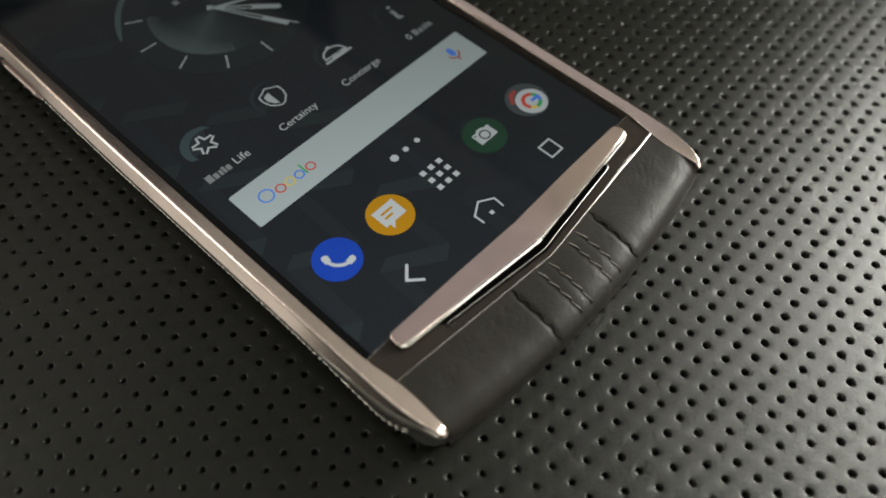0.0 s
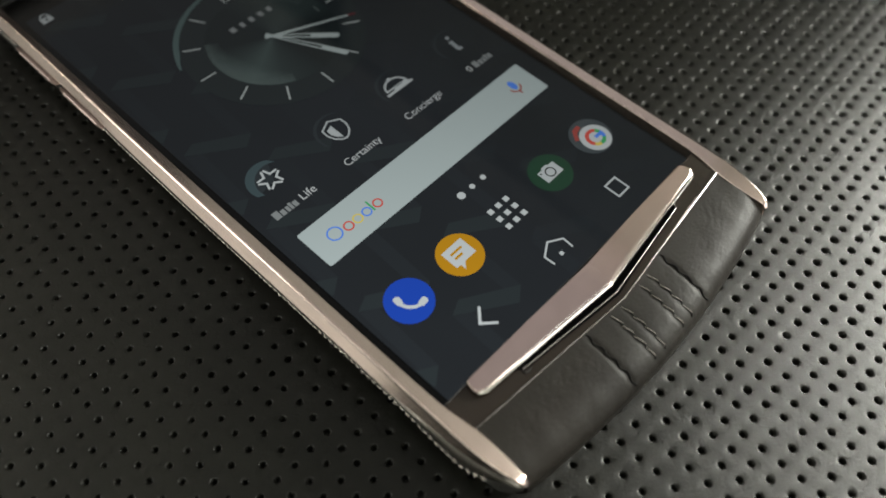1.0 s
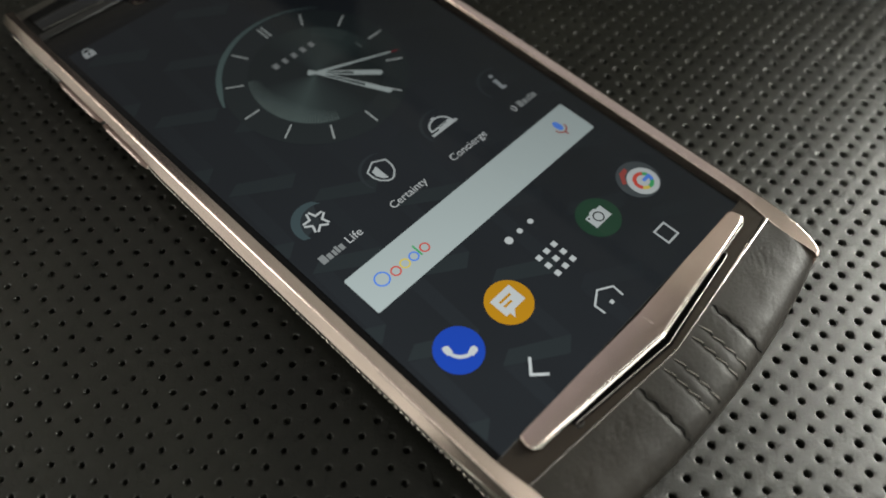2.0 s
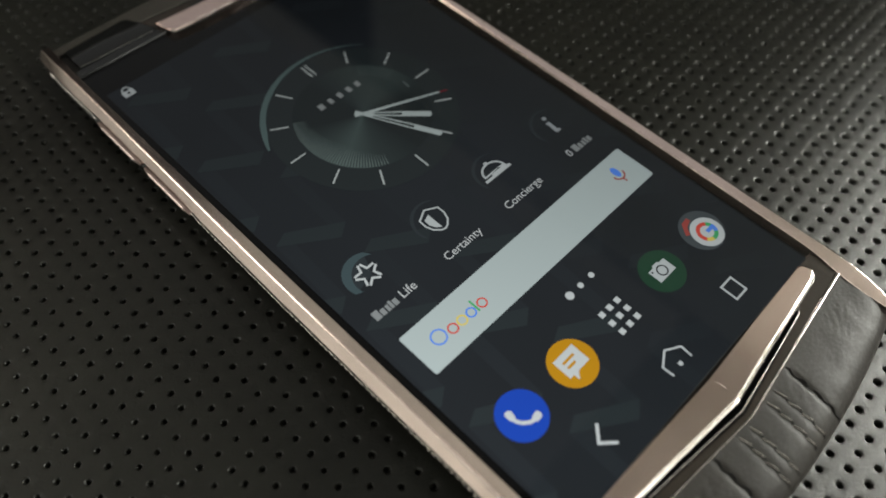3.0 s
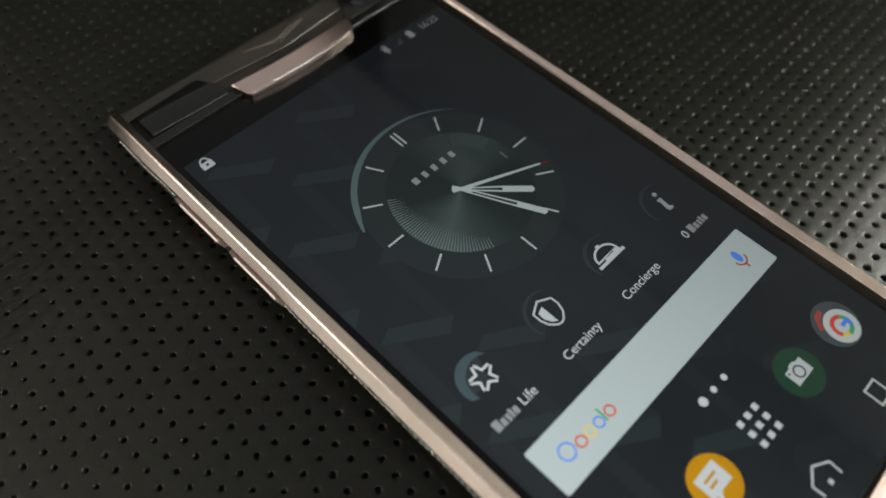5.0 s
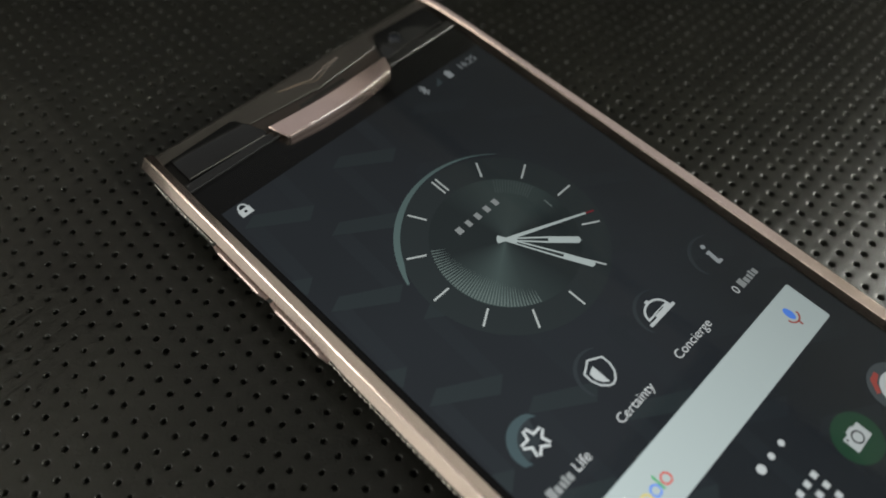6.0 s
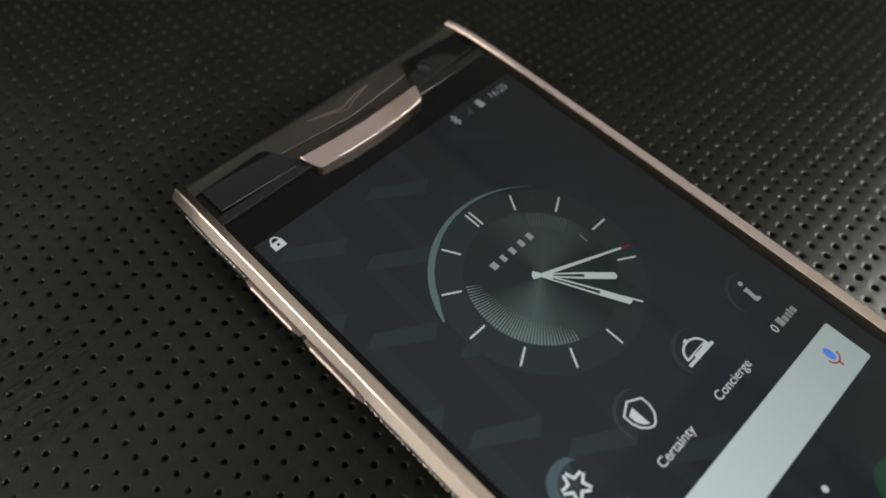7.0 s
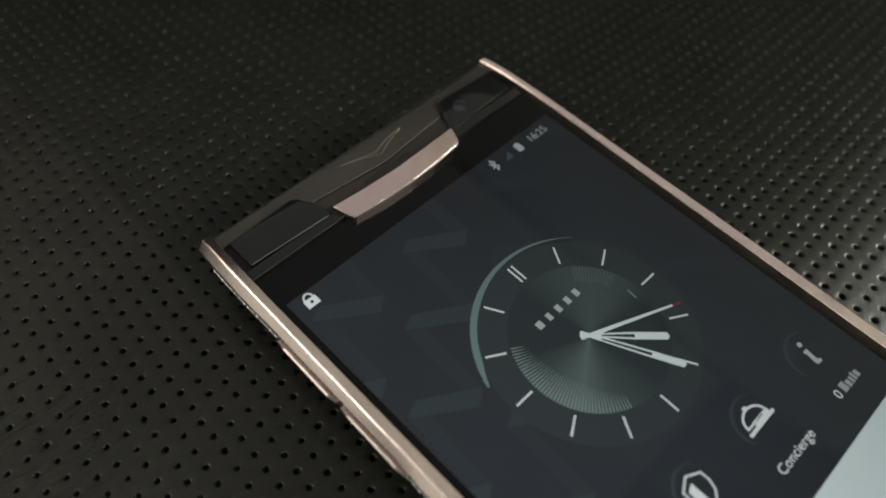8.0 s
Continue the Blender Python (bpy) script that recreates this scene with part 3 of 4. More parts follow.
def lower_panel():
    rows = []
    for k in range(57):
        v = k / 56
        row = []
        for i in range(221):
            x = -32.9 + 65.8 * i / 220
            y, z = panel_point(x, v)
            d = 0.0
            for sx, depth, wid in ((10.75, 0.20, 0.5), (-9.7, 0.20, 0.5), (6.3, 0.10, 0.6), (3.7, 0.10, 0.6), (-1.5, 0.10, 0.6), (-4.1, 0.10, 0.6)):
                d -= depth * math.exp(-((x - sx + 0.8 * v) / wid) ** 2) * min(1, v * 8) * min(1, max(0, (0.97 - v) * 6))
            d += 0.07 * noise.noise(Vector((x / 3.1, y / 5.0, 3.0))) * min(1, v * 5)
            p, q = 0.82 * x + 0.57 * y, -0.57 * x + 0.82 * y
            fold = max(0.0, 1 - 7 * abs(noise.noise(Vector((p / 4.2, q / 1.1, 8.0)))))
            fold *= max(0.0, min(1.0, 4 * noise.noise(Vector((x / 5.5, y / 3.5, 1.0))) + 0.2))
            row.append((x, y, z + d - (0.06 if abs(x) > 12 else 0.03) * fold * min(1, v * 6)))
        rows.append(row)
    end = []
    for i in range(221):
        x = -32.9 + 65.8 * i / 220
        end.append((x, panel_end(x) + 1.6, 1.0))
    rows.append(end)
    return part("lower_leather_panel", loft(rows), PANEL_LEATHER, phone, "dark grey leather panel with stitched seams", smooth=70)


lower_leather = lower_panel()


def on_panel(x, v, lift):
    y, z = panel_point(x, v)
    return x, y, z + lift


def thread_row(sx):
    """Light slanting stitches that follow one another, each over a dark strip for its shadow, sinking beside a dark
    needle gap.
    """
    v, rnd = 0.04, random.Random(int(sx * 10))
    while v < 0.66:
        a, b = v, v + 0.150 + rnd.uniform(-0.012, 0.012)
        lean = 0.40 + rnd.uniform(-0.08, 0.08)
        shift = [(sx - 0.8 * (a + (b - a) * f) - lean / 2 + lean * f * f * (3 - 2 * f), a + (b - a) * f, f) for f in (0, 0.1, 0.25, 0.4, 0.6, 0.75, 0.9, 1)]
        pts = [on_panel(x, w, 0.0 + 0.07 * math.sin(math.pi * f) ** 0.6) for x, w, f in shift]
        part("thread_stitch", tube(pts, [0.03, 0.06, 0.078, 0.075, 0.078, 0.075, 0.06, 0.03], 6), THREAD, lower_leather, smooth=60)
        # the stitch's shadow, laid in as a dark strip on its left
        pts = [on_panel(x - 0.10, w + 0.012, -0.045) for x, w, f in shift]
        part("thread_shadow", tube(pts, [0.05, 0.06, 0.07, 0.07, 0.07, 0.08, 0.09, 0.10], 6), SEAM_SHADOW_DARK, lower_leather, smooth=60)
        pts = [on_panel(sx - 0.8 * b + lean / 2 - lean * f, b - 0.012 + 0.035 * f, -0.05) for f in (0, 0.3, 0.7, 1)]
        part("needle_gap", tube(pts, [0.10, 0.13, 0.12, 0.06], 6), SEAM_SHADOW_DARK, lower_leather, smooth=60)
        v = b + 0.015


def dark_seam(sx):
    """A tight dark wavy seam."""
    rnd = random.Random(int(sx * 7))
    pts, rad = [], []
    for k in range(33):
        f = k / 32
        pts.append(on_panel(sx - 0.55 * f + 0.24 * math.sin(f * 4.2 * 2 * math.pi) + rnd.gauss(0, 0.05), 0.015 + 0.72 * f, -0.05))
        rad.append(0.07 + 0.10 * abs(math.sin(f * 4.2 * math.pi + 0.5)))
    part("dark_seam", tube(pts, rad, 6), SEAM_SHADOW_DARK, lower_leather, smooth=60)


for sx in (-9.6, 10.85):
    dark_seam(sx)
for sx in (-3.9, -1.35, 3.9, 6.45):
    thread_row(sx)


# ---- ear end: leather cap, black panels, V plate ----
def cap_z(y):
    return 11.0 - 0.030 * max(y - 106, 0) ** 2 * 0.35


def upper_panel():
    def low(x):
        a = abs(x)
        if a < 15.8:
            return 109.55 + 1.5 * a / 15.8
        if a < 18.2:
            return 111.05 + 3.1 * (a - 15.8) / 2.4
        return 114.15 - 0.6 * (a - 18.2) / 14.8
    xs = sorted(set([-33.0 + 66.0 * i / 44 for i in range(45)] + [-18.2, -15.8, 0, 15.8, 18.2]))
    rows = []
    for k in range(9):
        v = k / 8
        row = []
        for x in xs:
            y = low(x) + (116.6 - low(x)) * v
            row.append((x, y, cap_z(y) - 0.05))
        rows.append(row)
    for dy, dz in ((117.1, -0.35), (117.5, -1.1), (117.6, -2.6), (117.0, -7.5)):
        rows.append([(x * 0.995, dy, cap_z(116.6) - 0.05 + dz) for x in xs])
    ob = part("upper_leather_panel", loft(rows), CAP_LEATHER_LIT, phone, "dark grey leather cap with a small emblem", smooth=50)
    edge = [(x, low(x) - 0.02, cap_z(low(x)) + 0.0) for x in xs if abs(x) <= 15.9]
    part("panel_edge", tube(edge, 0.06, 5), EDGE_DARK, ob)
    for pts in ([(-6.6, 114.6), (-2.6, 113.5), (0.3, 112.6)], [(-6.6, 114.6), (-2.0, 112.9), (0.9, 111.5)], [(0.3, 112.6), (2.0, 113.1), (4.4, 114.0), (8.4, 114.3)], [(0.9, 111.5), (4.0, 112.9), (8.4, 114.3)]):
        part("emblem_stroke", tube([(x, y, cap_z(y) - 0.03) for x, y in pts], 0.055, 5), EMBLEM, ob, "thin gilt emblem line")


upper_panel()


def ear_box(side):
    pts = [(31.6, 113.3), (18.4, 113.9), (17.4, 113.4), (16.0, 110.6), (14.6, 107.4), (15.6, 107.0), (31.6, 107.6)]
    pts = [(side * x, y) for x, y in pts]
    if side > 0:
        pts = pts[::-1]
    ob = part("ear_panel", prism(pts[::-1], 9.8, 10.86, 0.12, 2), BLACK_GLOSS, phone, "glossy black panel beside the earpiece", smooth=40)
    # thin wire that draws the highlight along the box's lower edge
    part("edge_highlight", tube([(side * 31.4, 107.5, 10.86), (side * 15.6, 106.9, 10.86)], 0.05, 5), EDGE_DARK, ob)
    if side > 0:
        part("camera_ring", tube([(20.5 + 1.5 * math.cos(a), 110.3 + 1.5 * math.sin(a), 10.88) for a in [2 * math.pi * k / 24 for k in range(25)]], 0.10, 6, caps=False), BLACK_GLOSS, ob)
        part("camera_lens", prism(oval(20.5, 110.3, 1.3, n=24)[::-1], 10.7, 10.92, 0.1), LENS, ob, "small front camera lens", smooth=40)


for s in (-1, 1):
    ear_box(s)

part("ear_recess", prism([(-14.6, 106.6), (14.8, 106.6), (15.8, 110.9), (0, 109.4), (-15.8, 110.9)], 9.8, 10.5), RECESS, phone, "dark brown earpiece recess")
part("ear_slot", prism([(-6, 108.1), (5, 108.1), (5, 108.8), (-6, 108.8)], 10.4, 10.55), BLACK_MATT, phone)
part("glass_ledge", prism([(-33.2, 104.95), (33.2, 104.95), (33.0, 107.0), (-33.0, 107.0)], 9.8, 10.75, 0.1, 1), BLACK_GLOSS, phone, "black ledge above the glass")
part("glass_edge", tube([(-33.2, 104.95, 11.0), (33.2, 104.95, 11.0)], 0.05, 5), BLACK_GLOSS, phone)


def ear_plate():
    pts = [(-14.2, 107.4), (-13.75, 105.2), (-13.2, 103.6), (-12.6, 103.0), (-6, 102.35), (0, 102.15), (6, 102.35), (12.4, 102.95), (13.2, 103.6), (14.5, 106.6), (14.2, 106.95), (7, 106.6), (0, 106.4), (-7, 106.7)]
    ob = part("ear_plate", prism(pts, 10.5, 11.75, 0.12, 2), ROSE_SATIN, phone, "satin rose gold V-shaped earpiece plate")
    low = [(-13.0, 103.25), (-12.5, 102.98), (-6, 102.36), (0, 102.16), (6, 102.36), (12.3, 102.95), (13.05, 103.5)]
    edge = [[(x, y + 0.36, 11.74), (x, y + 0.30, 11.77), (x, y + 0.02, 11.55), (x, y - 0.03, 11.35)] for x, y in low]
    part("polished_edge", loft(edge), STEEL, ob, "polished lower edge", smooth=20)


ear_plate()

# ---- display contents ----
WALL = shader("wallpaper_glow", (0.0, 0.0, 0.0), 0.5, spec=0.0)
def wallpaper():
    m, t, p = dims(WALL)
    n = node(t, "ShaderNodeTexNoise", Scale=0.035, Detail=2.0)
    t.links.new(coords(t, 1.0, 0.6), n.inputs["Vector"])
    col = ramp(t, n.outputs["Fac"], [(0.35, (0.0130, 0.0158, 0.0185)), (0.7, (0.0168, 0.0205, 0.0245))])
    t.links.new(col, p.inputs["Emission Color"])
    p.inputs["Emission Strength"].default_value = 14.0
    return m


display = part("display", prism([(-32, -16), (32, -16), (32, 97.9), (-32, 97.9)], ZD - 0.08, ZD), wallpaper(), phone, "lit home screen with dark blue-grey wallpaper")
Z1, Z2, Z3, Z4 = ZD + 0.05, ZD + 0.08, ZD + 0.11, ZD + 0.14

BRAND = lit("screen_brand", (0.22, 0.24, 0.24))
WHITE = lit("screen_white", (0.47, 0.51, 0.51))
SOFT = lit("screen_text", (0.50, 0.53, 0.53))
TICK = lit("screen_tick", (0.38, 0.42, 0.41))
BAR = lit("screen_bar", (0.385, 0.455, 0.45))
BLUE, ORANGE = lit("screen_blue", (0.009, 0.052, 0.38)), lit("screen_orange", (0.44, 0.215, 0.006))
GREEN, FOLDER = lit("screen_green", (0.016, 0.050, 0.028)), lit("screen_folder", (0.055, 0.068, 0.073))
RED, YELLOW = lit("screen_red", (0.55, 0.07, 0.05)), lit("screen_yellow", (0.62, 0.50, 0.10))
SKY_BLUE, LEAF = lit("screen_mid_blue", (0.08, 0.22, 0.72)), lit("screen_leaf", (0.05, 0.34, 0.12))
DIM_RED, INK = lit("screen_dim_red", (0.30, 0.06, 0.05)), lit("screen_ink", (0.012, 0.014, 0.016))
TEAL_DIM = lit("screen_teal_dim", (0.0185, 0.0245, 0.0260))
ARC = lit("screen_arc", (0.075, 0.115, 0.112))
FACET_A, FACET_B = lit("wallpaper_facet", (0.0190, 0.0256, 0.0280)), lit("wallpaper_facet_dim", (0.0159, 0.0198, 0.0232))
GLYPH = lit("screen_glyph", (0.42, 0.46, 0.46))
INFO = lit("screen_info", (0.27, 0.30, 0.31))


# folded-ribbon pattern of the wallpaper
def clipped(poly, x0, x1, y0, y1):
    for axis, limit, sign in ((0, x0, 1), (0, x1, -1), (1, y0, 1), (1, y1, -1)):
        out = []
        for p, q in zip(poly, poly[1:] + poly[:1]):
            a, b = sign * (p[axis] - limit), sign * (q[axis] - limit)
            if a >= 0:
                out.append(p)
            if a * b < 0:
                f = a / (a - b)
                out.append((p[0] + (q[0] - p[0]) * f, p[1] + (q[1] - p[1]) * f))
        poly = out
    return poly


ZF = ZD + 0.025
for col in range(-1, 7):
    for row in range(-5, 3):
        ox, oy = 9.75 * col, 11.05 * (col % 2) + 22.1 * row
        lit_side = [(-31.0 + ox, 70.7 + oy), (-28.2 + ox, 72.0 + oy), (-19.1 + ox, 66.6 + oy), (-21.8 + ox, 64.6 + oy)]
        fold = [(-21.8 + ox, 64.8 + oy), (-19.1 + ox, 66.8 + oy), (-18.5 + ox, 80.0 + oy), (-21.25 + ox, 81.5 + oy)]
        for poly, m, z in ((lit_side, FACET_A if col < 3 else FACET_B, ZF), (fold, FACET_B if col < 3 else None, ZF - 0.012)):
            poly = clipped(poly, -31.9, 31.9, -15.9, 97.8)
            if m and len(poly) > 2:
                part("wallpaper_facet", flat(poly, z), m, display)

# search bar
part("search_bar", flat([p for x, y, a in ((27.95, 21.5, 0), (27.95, 13.9, 90), (-27.95, 13.9, 180), (-27.95, 21.5, 270)) for p in oval(x, y, 0.4, n=4, a0=a, a1=a + 90)], Z1), BAR, display, "pale search bar")
for cx, cy, r, c in ((-23.55, 17.75, 1.30, SKY_BLUE), (-20.85, 17.25, 0.84, RED), (-18.75, 17.25, 0.84, YELLOW), (-16.7, 17.2, 0.82, SKY_BLUE), (-14.15, 17.2, 0.82, RED)):
    part("logo_ring", band(oval(cx, cy, r, n=28), 0.29, Z2, True), c, display)
part("logo_bar", flat([(-15.65, 16.4), (-15.3, 16.4), (-15.3, 18.9), (-15.65, 18.9)], Z2), LEAF, display)
part("mic_capsule", flat(oval(23.45, 18.55, 0.68, 1.25, n=24), Z2), SKY_BLUE, display)
part("mic_cradle", band(oval(23.45, 18.1, 1.25, 1.35, n=16, a0=95, a1=265), 0.32, Z2), DIM_RED, display)
part("mic_stem", flat([(23.28, 15.9), (23.62, 15.9), (23.62, 16.8), (23.28, 16.8)], Z2), DIM_RED, display)

# page dots
for x, r in ((-2.93, 0.78), (-0.1, 0.55), (2.76, 0.55)):
    part("page_dot", flat(oval(x, 8.0, r, n=20), Z1), WHITE, display)

# dock icons
for x, c in ((-24.0, BLUE), (-12.0, ORANGE), (12.0, GREEN), (24.0, FOLDER)):
    part("app_icon", flat(oval(x, 0.1, 4.15, n=48), Z1), c, display)
hand = oval(-22.75, 1.05, 2.75, n=18, a0=180, a1=270)
part("handset_glyph", band(hand, 0.62, Z2), WHITE, display)
for x, y, a in ((-22.5, -1.6, 8), (-25.35, 1.3, 82)):
    c, s = math.cos(radians(a)), math.sin(radians(a))
    part("handset_glyph", flat([(x + c * u - s * v, y + s * u + c * v) for u, v in ((-0.75, -0.55), (0.45, -0.6), (0.8, -0.2), (0.8, 0.4), (0.4, 0.65), (-0.75, 0.55))], Z3), WHITE, display)
part("message_glyph", flat([(-14.3, 2.3), (-9.6, 2.3), (-9.6, -1.35), (-12.3, -1.35), (-13.4, -2.5), (-13.4, -1.35), (-14.3, -1.35)], Z2), WHITE, display)
for y, w in ((1.0, 1.3), (0.0, 0.5)):
    part("message_line", flat([(-13.3, y - 0.22), (-12.0 + w, y - 0.22), (-12.0 + w, y + 0.22), (-13.3, y + 0.22)], Z3), ORANGE, display)
for i in (-1, 0, 1):
    for j in (-1, 0, 1):
        part("grid_square", flat([(2.0 * i + u, 2.05 * j + v) for u, v in ((-0.52, -0.52), (0.52, -0.52), (0.52, 0.52), (-0.52, 0.52))], Z1), WHITE, display)
part("camera_glyph", flat([(9.95, -1.2), (14.2, -1.2), (14.2, 1.5), (13.0, 1.5), (12.7, 1.85), (11.5, 1.85), (11.2, 1.5), (9.95, 1.5)], Z2), GLYPH, display)
part("camera_glyph_ring", band(oval(12.1, 0.15, 0.95, n=28), 0.26, Z3, True), INK, display)
part("camera_glyph_dot", flat(oval(10.45, 1.0, 0.2, n=12), Z3), INK, display)
part("folder_disc", flat(oval(24.35, -0.75, 3.05, n=40), Z2), WHITE, display)
part("folder_strip", flat([(20.9, 1.3), (21.6, 0.9), (22.6, 2.2), (24.2, 2.7), (24.1, 3.5), (22.4, 3.3)], Z2), DIM_RED, display)
for a0, a1, c in ((-60, 45, RED), (45, 95, LEAF), (95, 190, LEAF), (190, 235, YELLOW), (235, 300, RED)):
    part("folder_ring", band(oval(24.35, -0.75, 1.62, n=12, a0=a0, a1=a1), 0.74, Z3), c, display)
part("folder_bar", flat([(24.3, -1.1), (26.3, -1.1), (26.3, -0.4), (24.3, -0.4)], Z4), SKY_BLUE, display)
part("folder_ring", band(oval(24.35, -0.75, 1.62, n=8, a0=78, a1=128), 0.76, Z4 + 0.004), SKY_BLUE, display)

# navigation keys
part("back_key", band([(-17.1, -8.55), (-19.25, -10.65), (-17.1, -12.6)], 0.48, Z1), WHITE, display)
part("home_key", band([(2.35, -12.35), (2.5, -10.2), (0.0, -8.75), (-2.6, -10.3), (-2.5, -12.35)], 0.34, Z1), WHITE, display)
part("home_dot", flat([(-0.36, -12.2), (0.36, -12.2), (0.36, -11.48), (-0.36, -11.48)], Z1), WHITE, display)
part("recents_key", band([(16.4, -8.75), (19.25, -8.75), (19.25, -11.85), (16.4, -11.85)], 0.36, Z1, True), WHITE, display)

# shortcut row
CRESCENT, CRESCENT_DIM = lit("screen_crescent", (0.046, 0.072, 0.079)), lit("screen_crescent_dim", (0.025, 0.032, 0.036))
for x in (-23.6, -7.9, 7.7, 23.8):
    first = x < -20
    sweep = oval(x, 34.1, 4.3, n=30, a0=-112, a1=32)
    inner = oval(x + 0.9, 33.2, 3.9 if first else 4.55, n=24, a0=34, a1=-108)
    part("icon_crescent", flat(sweep + (inner if first else oval(x + 0.45, 33.7, 4.25, n=24, a0=32, a1=-112)), Z1), CRESCENT if first else CRESCENT_DIM, display)
    if first:
        part("icon_shade", flat(sweep + [(x + 0.4, 33.4)], Z1 - 0.01), CRESCENT_DIM, display)
for k in range(5):
    w = radians(36 + 72 * k)
    ends = []
    for side in (-1, 1):
        tip = w + side * radians(36 - 5.5)
        ends.append((-23.6 + 2.3 * math.sin(tip), 34.05 + 2.3 * math.cos(tip)))
    part("star_glyph", band([ends[0], (-23.6 + 1.12 * math.sin(w), 34.05 + 1.12 * math.cos(w)), ends[1]], 0.42, Z3 + 0.003 * k), WHITE, display)
shield = [(-7.85, 36.75), (-6.6, 36.1), (-5.65, 35.6), (-5.6, 34.1), (-6.1, 32.7), (-7.1, 31.75), (-7.85, 31.5), (-8.6, 31.75), (-9.6, 32.7), (-10.1, 34.1), (-10.05, 35.6), (-9.1, 36.1)]
part("shield_glyph", band(shield, 0.32, Z3, True), GLYPH, display)
part("shield_half", flat([(-8.0, 35.65), (-8.0, 32.1), (-8.9, 32.75), (-9.45, 33.9), (-9.4, 35.1), (-8.6, 35.4)], Z3), GLYPH, display)
part("bell_dome", band(oval(7.65, 34.15, 2.45, 2.05, n=20, a0=-90, a1=90), 0.40, Z3), GLYPH, display)
part("bell_knob", flat([(7.3, 36.3), (8.0, 36.3), (8.1, 36.75), (7.2, 36.75)], Z3 + 0.003), GLYPH, display)
part("bell_base", flat([(5.0, 33.95), (6.4, 33.95), (6.9, 34.35), (9.0, 34.35), (9.0, 33.6), (10.4, 33.6), (10.3, 34.3), (5.0, 34.3)][::-1], Z3 + 0.006), GLYPH, display)
part("bell_base", flat([(4.5, 33.0), (11.0, 33.0), (11.0, 33.6), (4.5, 33.6)], Z3 + 0.009), GLYPH, display)
part("bell_base", flat([(6.6, 33.6), (9.0, 33.6), (9.0, 34.0), (6.6, 34.0)], Z3 + 0.012), GLYPH, display)
part("info_dot", flat(oval(24.05, 36.2, 0.46, n=16), Z3), INFO, display)
part("info_stem", flat([(23.25, 35.1), (24.25, 35.1), (24.0, 32.9), (24.5, 32.6), (24.4, 32.15), (23.35, 32.2), (23.1, 32.7), (23.4, 34.6), (23.2, 34.7)], Z3), INFO, display)
for x, y, w, h in ((-27.85, 27.35, 1.2, 1.75), (-26.6, 27.1, 0.85, 1.25), (-25.6, 27.1, 0.6, 1.25), (-24.85, 27.25, 0.55, 1.55), (-23.95, 27.1, 0.85, 1.25)):
    part("brand_bar", flat([(x - w / 2, y - h / 2), (x + w / 2, y - h / 2), (x + w / 2, y + h / 2), (x - w / 2, y + h / 2)], Z1), BRAND, display)
lettering("Life", 2.35, -21.0, 27.3, Z1, display, SOFT)
lettering("Certainty", 2.25, -8.0, 27.2, Z1, display, SOFT)
lettering("Concierge", 2.25, 7.7, 27.2, Z1, display, SOFT)
lettering("0", 2.25, 20.9, 27.3, Z1, display, SOFT)
for x, y, w, h in ((22.75, 27.4, 1.15, 1.65), (23.95, 27.15, 0.8, 1.2), (24.9, 27.15, 0.55, 1.2), (25.65, 27.3, 0.5, 1.45), (26.5, 27.15, 0.8, 1.2)):
    part("brand_bar", flat([(x - w / 2, y - h / 2), (x + w / 2, y - h / 2), (x + w / 2, y + h / 2), (x - w / 2, y + h / 2)], Z1), BRAND, display)

# clock
CX, CY = -0.1, 60.9
part("clock_disc", flat(oval(CX, CY, 18.4, n=80), Z1), TEAL_DIM, display)
def dial():
    m, t, p = dims(shader("dial_glow", (0.0, 0.0, 0.0), 0.5, spec=0.0))
    tc = t.nodes.new("ShaderNodeTexCoord")
    mp = t.nodes.new("ShaderNodeMapping")
    mp.inputs["Location"].default_value = (-CX * MM, -CY * MM, 0)
    t.links.new(tc.outputs["Object"], mp.inputs["Vector"])
    g = t.nodes.new("ShaderNodeTexGradient")
    g.gradient_type = "RADIAL"
    t.links.new(mp.outputs["Vector"], g.inputs["Vector"])
    # conic sheen of the turned dial, brighter towards lower left and upper right
    lo, mid, hi = (0.0145, 0.0200, 0.0210), (0.028, 0.040, 0.0395), (0.050, 0.072, 0.069)
    col = ramp(t, g.outputs["Fac"], [(0.0, mid), (0.09, hi), (0.17, mid), (0.28, lo), (0.46, lo), (0.53, mid), (0.60, (0.032, 0.045, 0.044)), (0.67, mid), (0.78, lo), (0.93, lo), (1.0, mid)])
    t.links.new(col, p.inputs["Emission Color"])
    p.inputs["Emission Strength"].default_value = 14.0
    return m


part("clock_dial", flat(oval(CX, CY, 13.3, n=72), Z2), dial(), display, "dark teal turned dial")
RAY = lit("dial_ray", (0.105, 0.140, 0.132))
for k in range(42):
    a = radians(202 + k * 2.45)
    s, c = math.sin(a), math.cos(a)
    w = 0.009 + 0.004 * math.sin(math.pi * k / 41)
    s1, c1, s2, c2 = math.sin(a - w), math.cos(a - w), math.sin(a + w), math.cos(a + w)
    r = 10.6 - 2.3 * math.sin(math.pi * k / 41)
    part("dial_ray", flat([(CX + r * s, CY + r * c), (CX + 13.2 * s1, CY + 13.2 * c1), (CX + 13.2 * s2, CY + 13.2 * c2)], Z3), RAY, display)
RAY_DIM = lit("dial_ray_dim", (0.046, 0.062, 0.060))
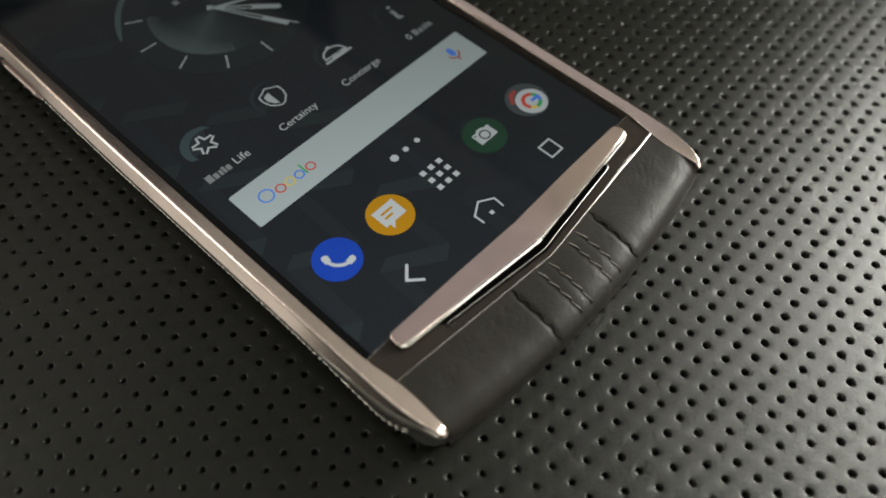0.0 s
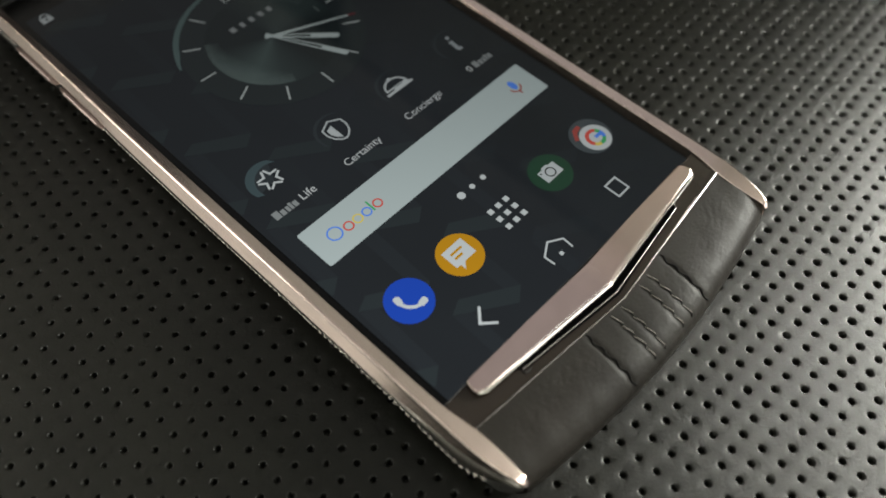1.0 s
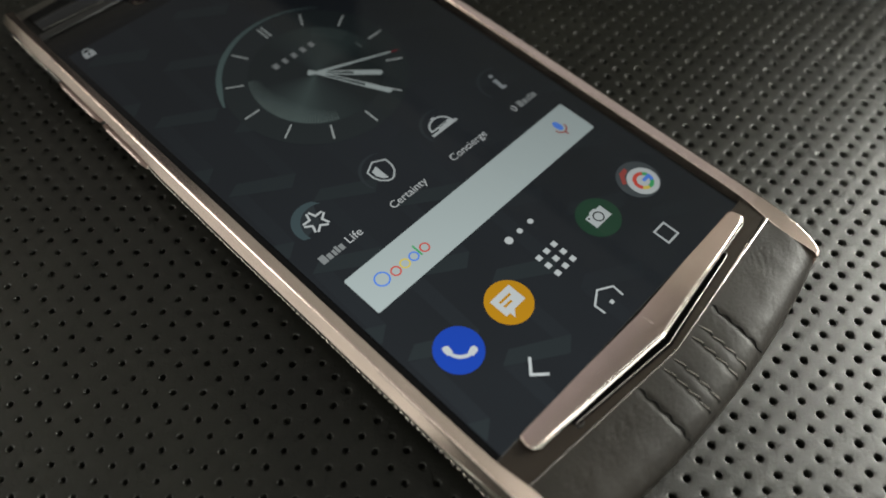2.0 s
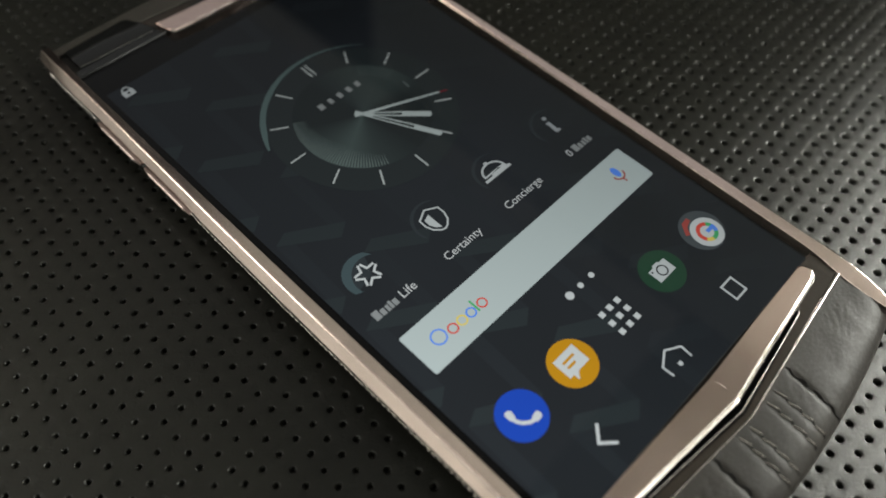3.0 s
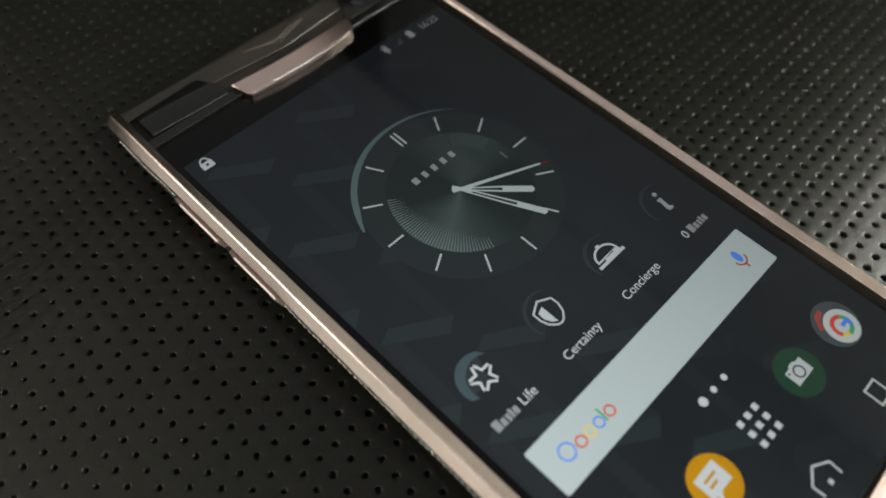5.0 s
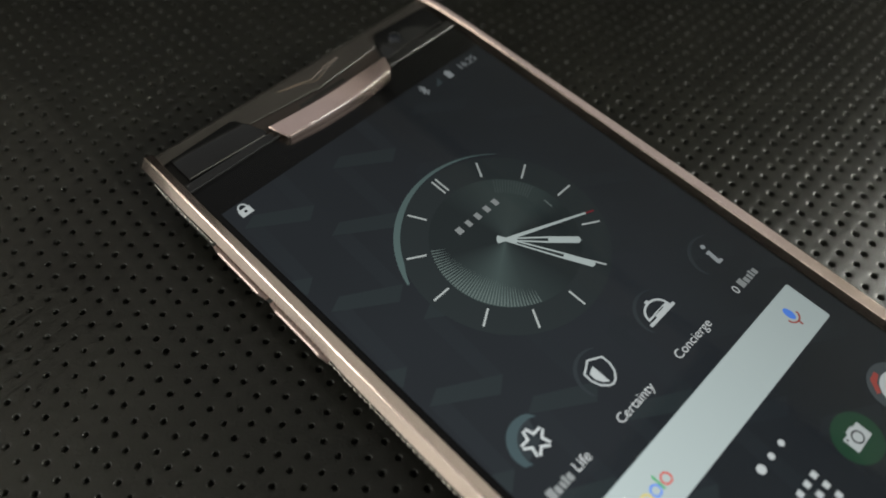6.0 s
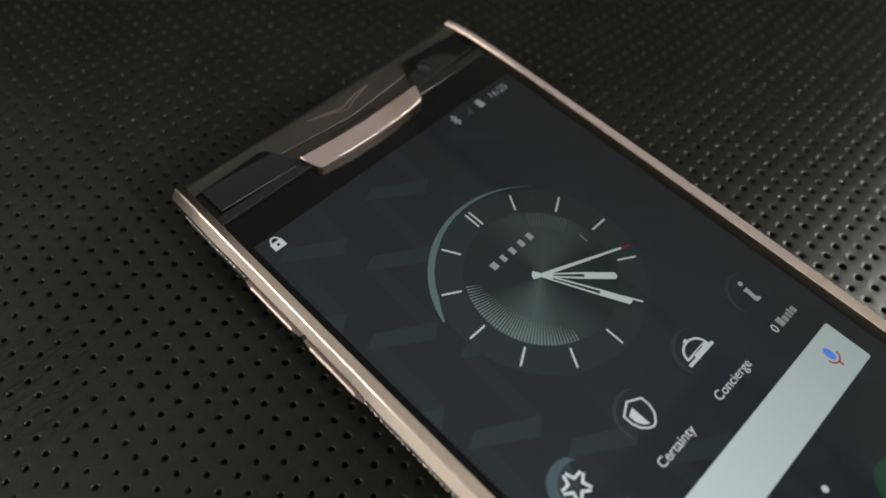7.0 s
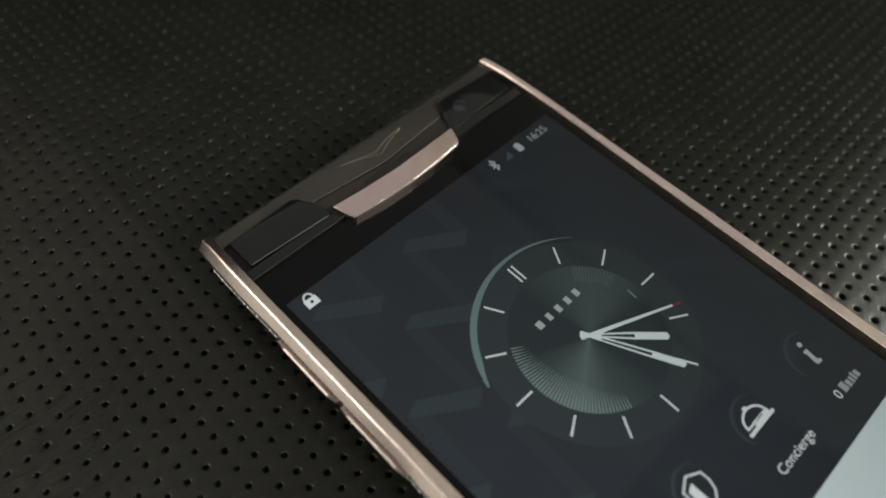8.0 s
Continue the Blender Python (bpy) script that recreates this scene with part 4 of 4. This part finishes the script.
for k in range(14):
    a = radians(38 + k * 2.45)
    s, c = math.sin(a), math.cos(a)
    part("dial_ray", band([(CX + 10.2 * s, CY + 10.2 * c), (CX + 13.2 * s, CY + 13.2 * c)], 0.22, Z3), RAY_DIM, display)
def clock_arc():
    bm = bmesh.new()
    n, rim = 44, []
    for k in range(n + 1):
        f = k / n
        a = radians(-75 + 118 * f)
        w = 1.15 * min(1, 6 * f + 0.35) * min(1, 1.5 * (1 - f) + 0.05)
        rim.append([bm.verts.new((CX + r * math.sin(a), CY + r * math.cos(a), Z3)) for r in (19.3 - w, 19.3)])
    for p, q in zip(rim, rim[1:]):
        bm.faces.new((p[0], p[1], q[1], q[0]))
    part("clock_arc", bm, ARC, display)


clock_arc()
for k in range(1, 13):
    s, c = math.sin(radians(30 * k)), math.cos(radians(30 * k))
    for off in ((-0.45, 0.45) if k == 12 else (0,)):
        part("hour_mark", band([(CX + 14.1 * s + off * c, CY + 14.1 * c - off * s), (CX + 17.55 * s + off * c, CY + 17.55 * c - off * s)], 0.34, Z3), TICK, display)
part("date_mark", band([(CX + 11.5, CY + 1.0), (CX + 11.4, CY - 0.9)], 0.3, Z3), lit("screen_date", (0.10, 0.125, 0.12)), display)
for k, (w, x) in enumerate(((1.5, -4.6), (1.15, -2.3), (1.25, 0.0), (1.25, 2.3), (1.25, 4.5))):
    part("brand_bar", flat([(x - w / 2 * 0.8, 66.9), (x + w / 2 * 0.8, 66.9), (x + w / 2 * 0.8, 68.3), (x - w / 2 * 0.8, 68.3)], Z3), BRAND, display)


def clock_hand(angle, length, width, slit, name):
    """A slim hand with a slit near its root."""
    d = Vector((math.sin(radians(angle)), math.cos(radians(angle))))
    n = Vector((d.y, -d.x))
    o = Vector((CX, CY))

    def at(u, v):
        p = o + d * u + n * v
        return p.x, p.y
    bm = bmesh.new()
    if slit:
        a, b = 2.0, slit
        w = width / 2
        flat([at(-1.6, -0.35), at(a, -0.42), at(b, -w), at(b, -w * 0.45), at(a, -0.13), at(a, 0.13), at(b, w * 0.45), at(b, w), at(a, 0.42), at(-1.6, 0.35)], Z4, bm)
        flat([at(b, -w), at(length - 0.4, -w), at(length, 0), at(length - 0.4, w), at(b, w)], Z4, bm)
    else:
        flat([at(-1.6, -0.3), at(2, -0.36), at(length, -0.2), at(length, 0.2), at(2, 0.36), at(-1.6, 0.3)], Z4 + 0.03, bm)
    part(name, bm, WHITE_HAND, display)
    return at


WHITE_HAND = lit("screen_hand", (0.36, 0.42, 0.41))
clock_hand(133.2, 13.2, 1.35, 7.4, "hour_hand")
clock_hand(152.1, 15.8, 1.25, 10.2, "minute_hand")
clock_hand(112.0, 15.85, 0.4, 0, "second_hand")
s, c = math.sin(radians(112)), math.cos(radians(112))
part("second_tip", band([(CX + 15.9 * s, CY + 15.9 * c), (CX + 17.5 * s, CY + 17.5 * c)], 0.34, Z4), lit("screen_tip_red", (0.16, 0.012, 0.02)), display)

# status line
part("lock_glyph", flat([(-29.75, 94.75), (-27.4, 94.75), (-27.4, 96.4), (-29.75, 96.4)], Z1), WHITE, display)
part("lock_shackle", band(oval(-28.57, 96.4, 0.8, 0.95, n=14, a0=-90, a1=90), 0.3, Z1), WHITE, display)
part("lock_hole", flat(oval(-28.57, 95.6, 0.3, n=12), Z2), INK, display)
STATUS = lit("screen_status", (0.30, 0.33, 0.34))
part("bluetooth_glyph", band([(13.9, 95.0), (15.3, 96.2), (14.6, 96.9), (14.6, 94.4), (15.3, 95.1), (13.9, 96.3)], 0.26, Z1), STATUS, display)
part("signal_glyph", flat([(17.2, 94.7), (19.0, 94.7), (19.0, 96.5)], Z1), lit("screen_faint", (0.04, 0.055, 0.06)), display)
part("battery_glyph", flat([(20.8, 94.6), (22.2, 94.6), (22.2, 96.5), (21.8, 96.5), (21.8, 96.8), (21.2, 96.8), (21.2, 96.5), (20.8, 96.5)], Z1), STATUS, display)
lettering("16:25", 2.3, 26.7, 95.6, Z1, display, STATUS, name="time_text")
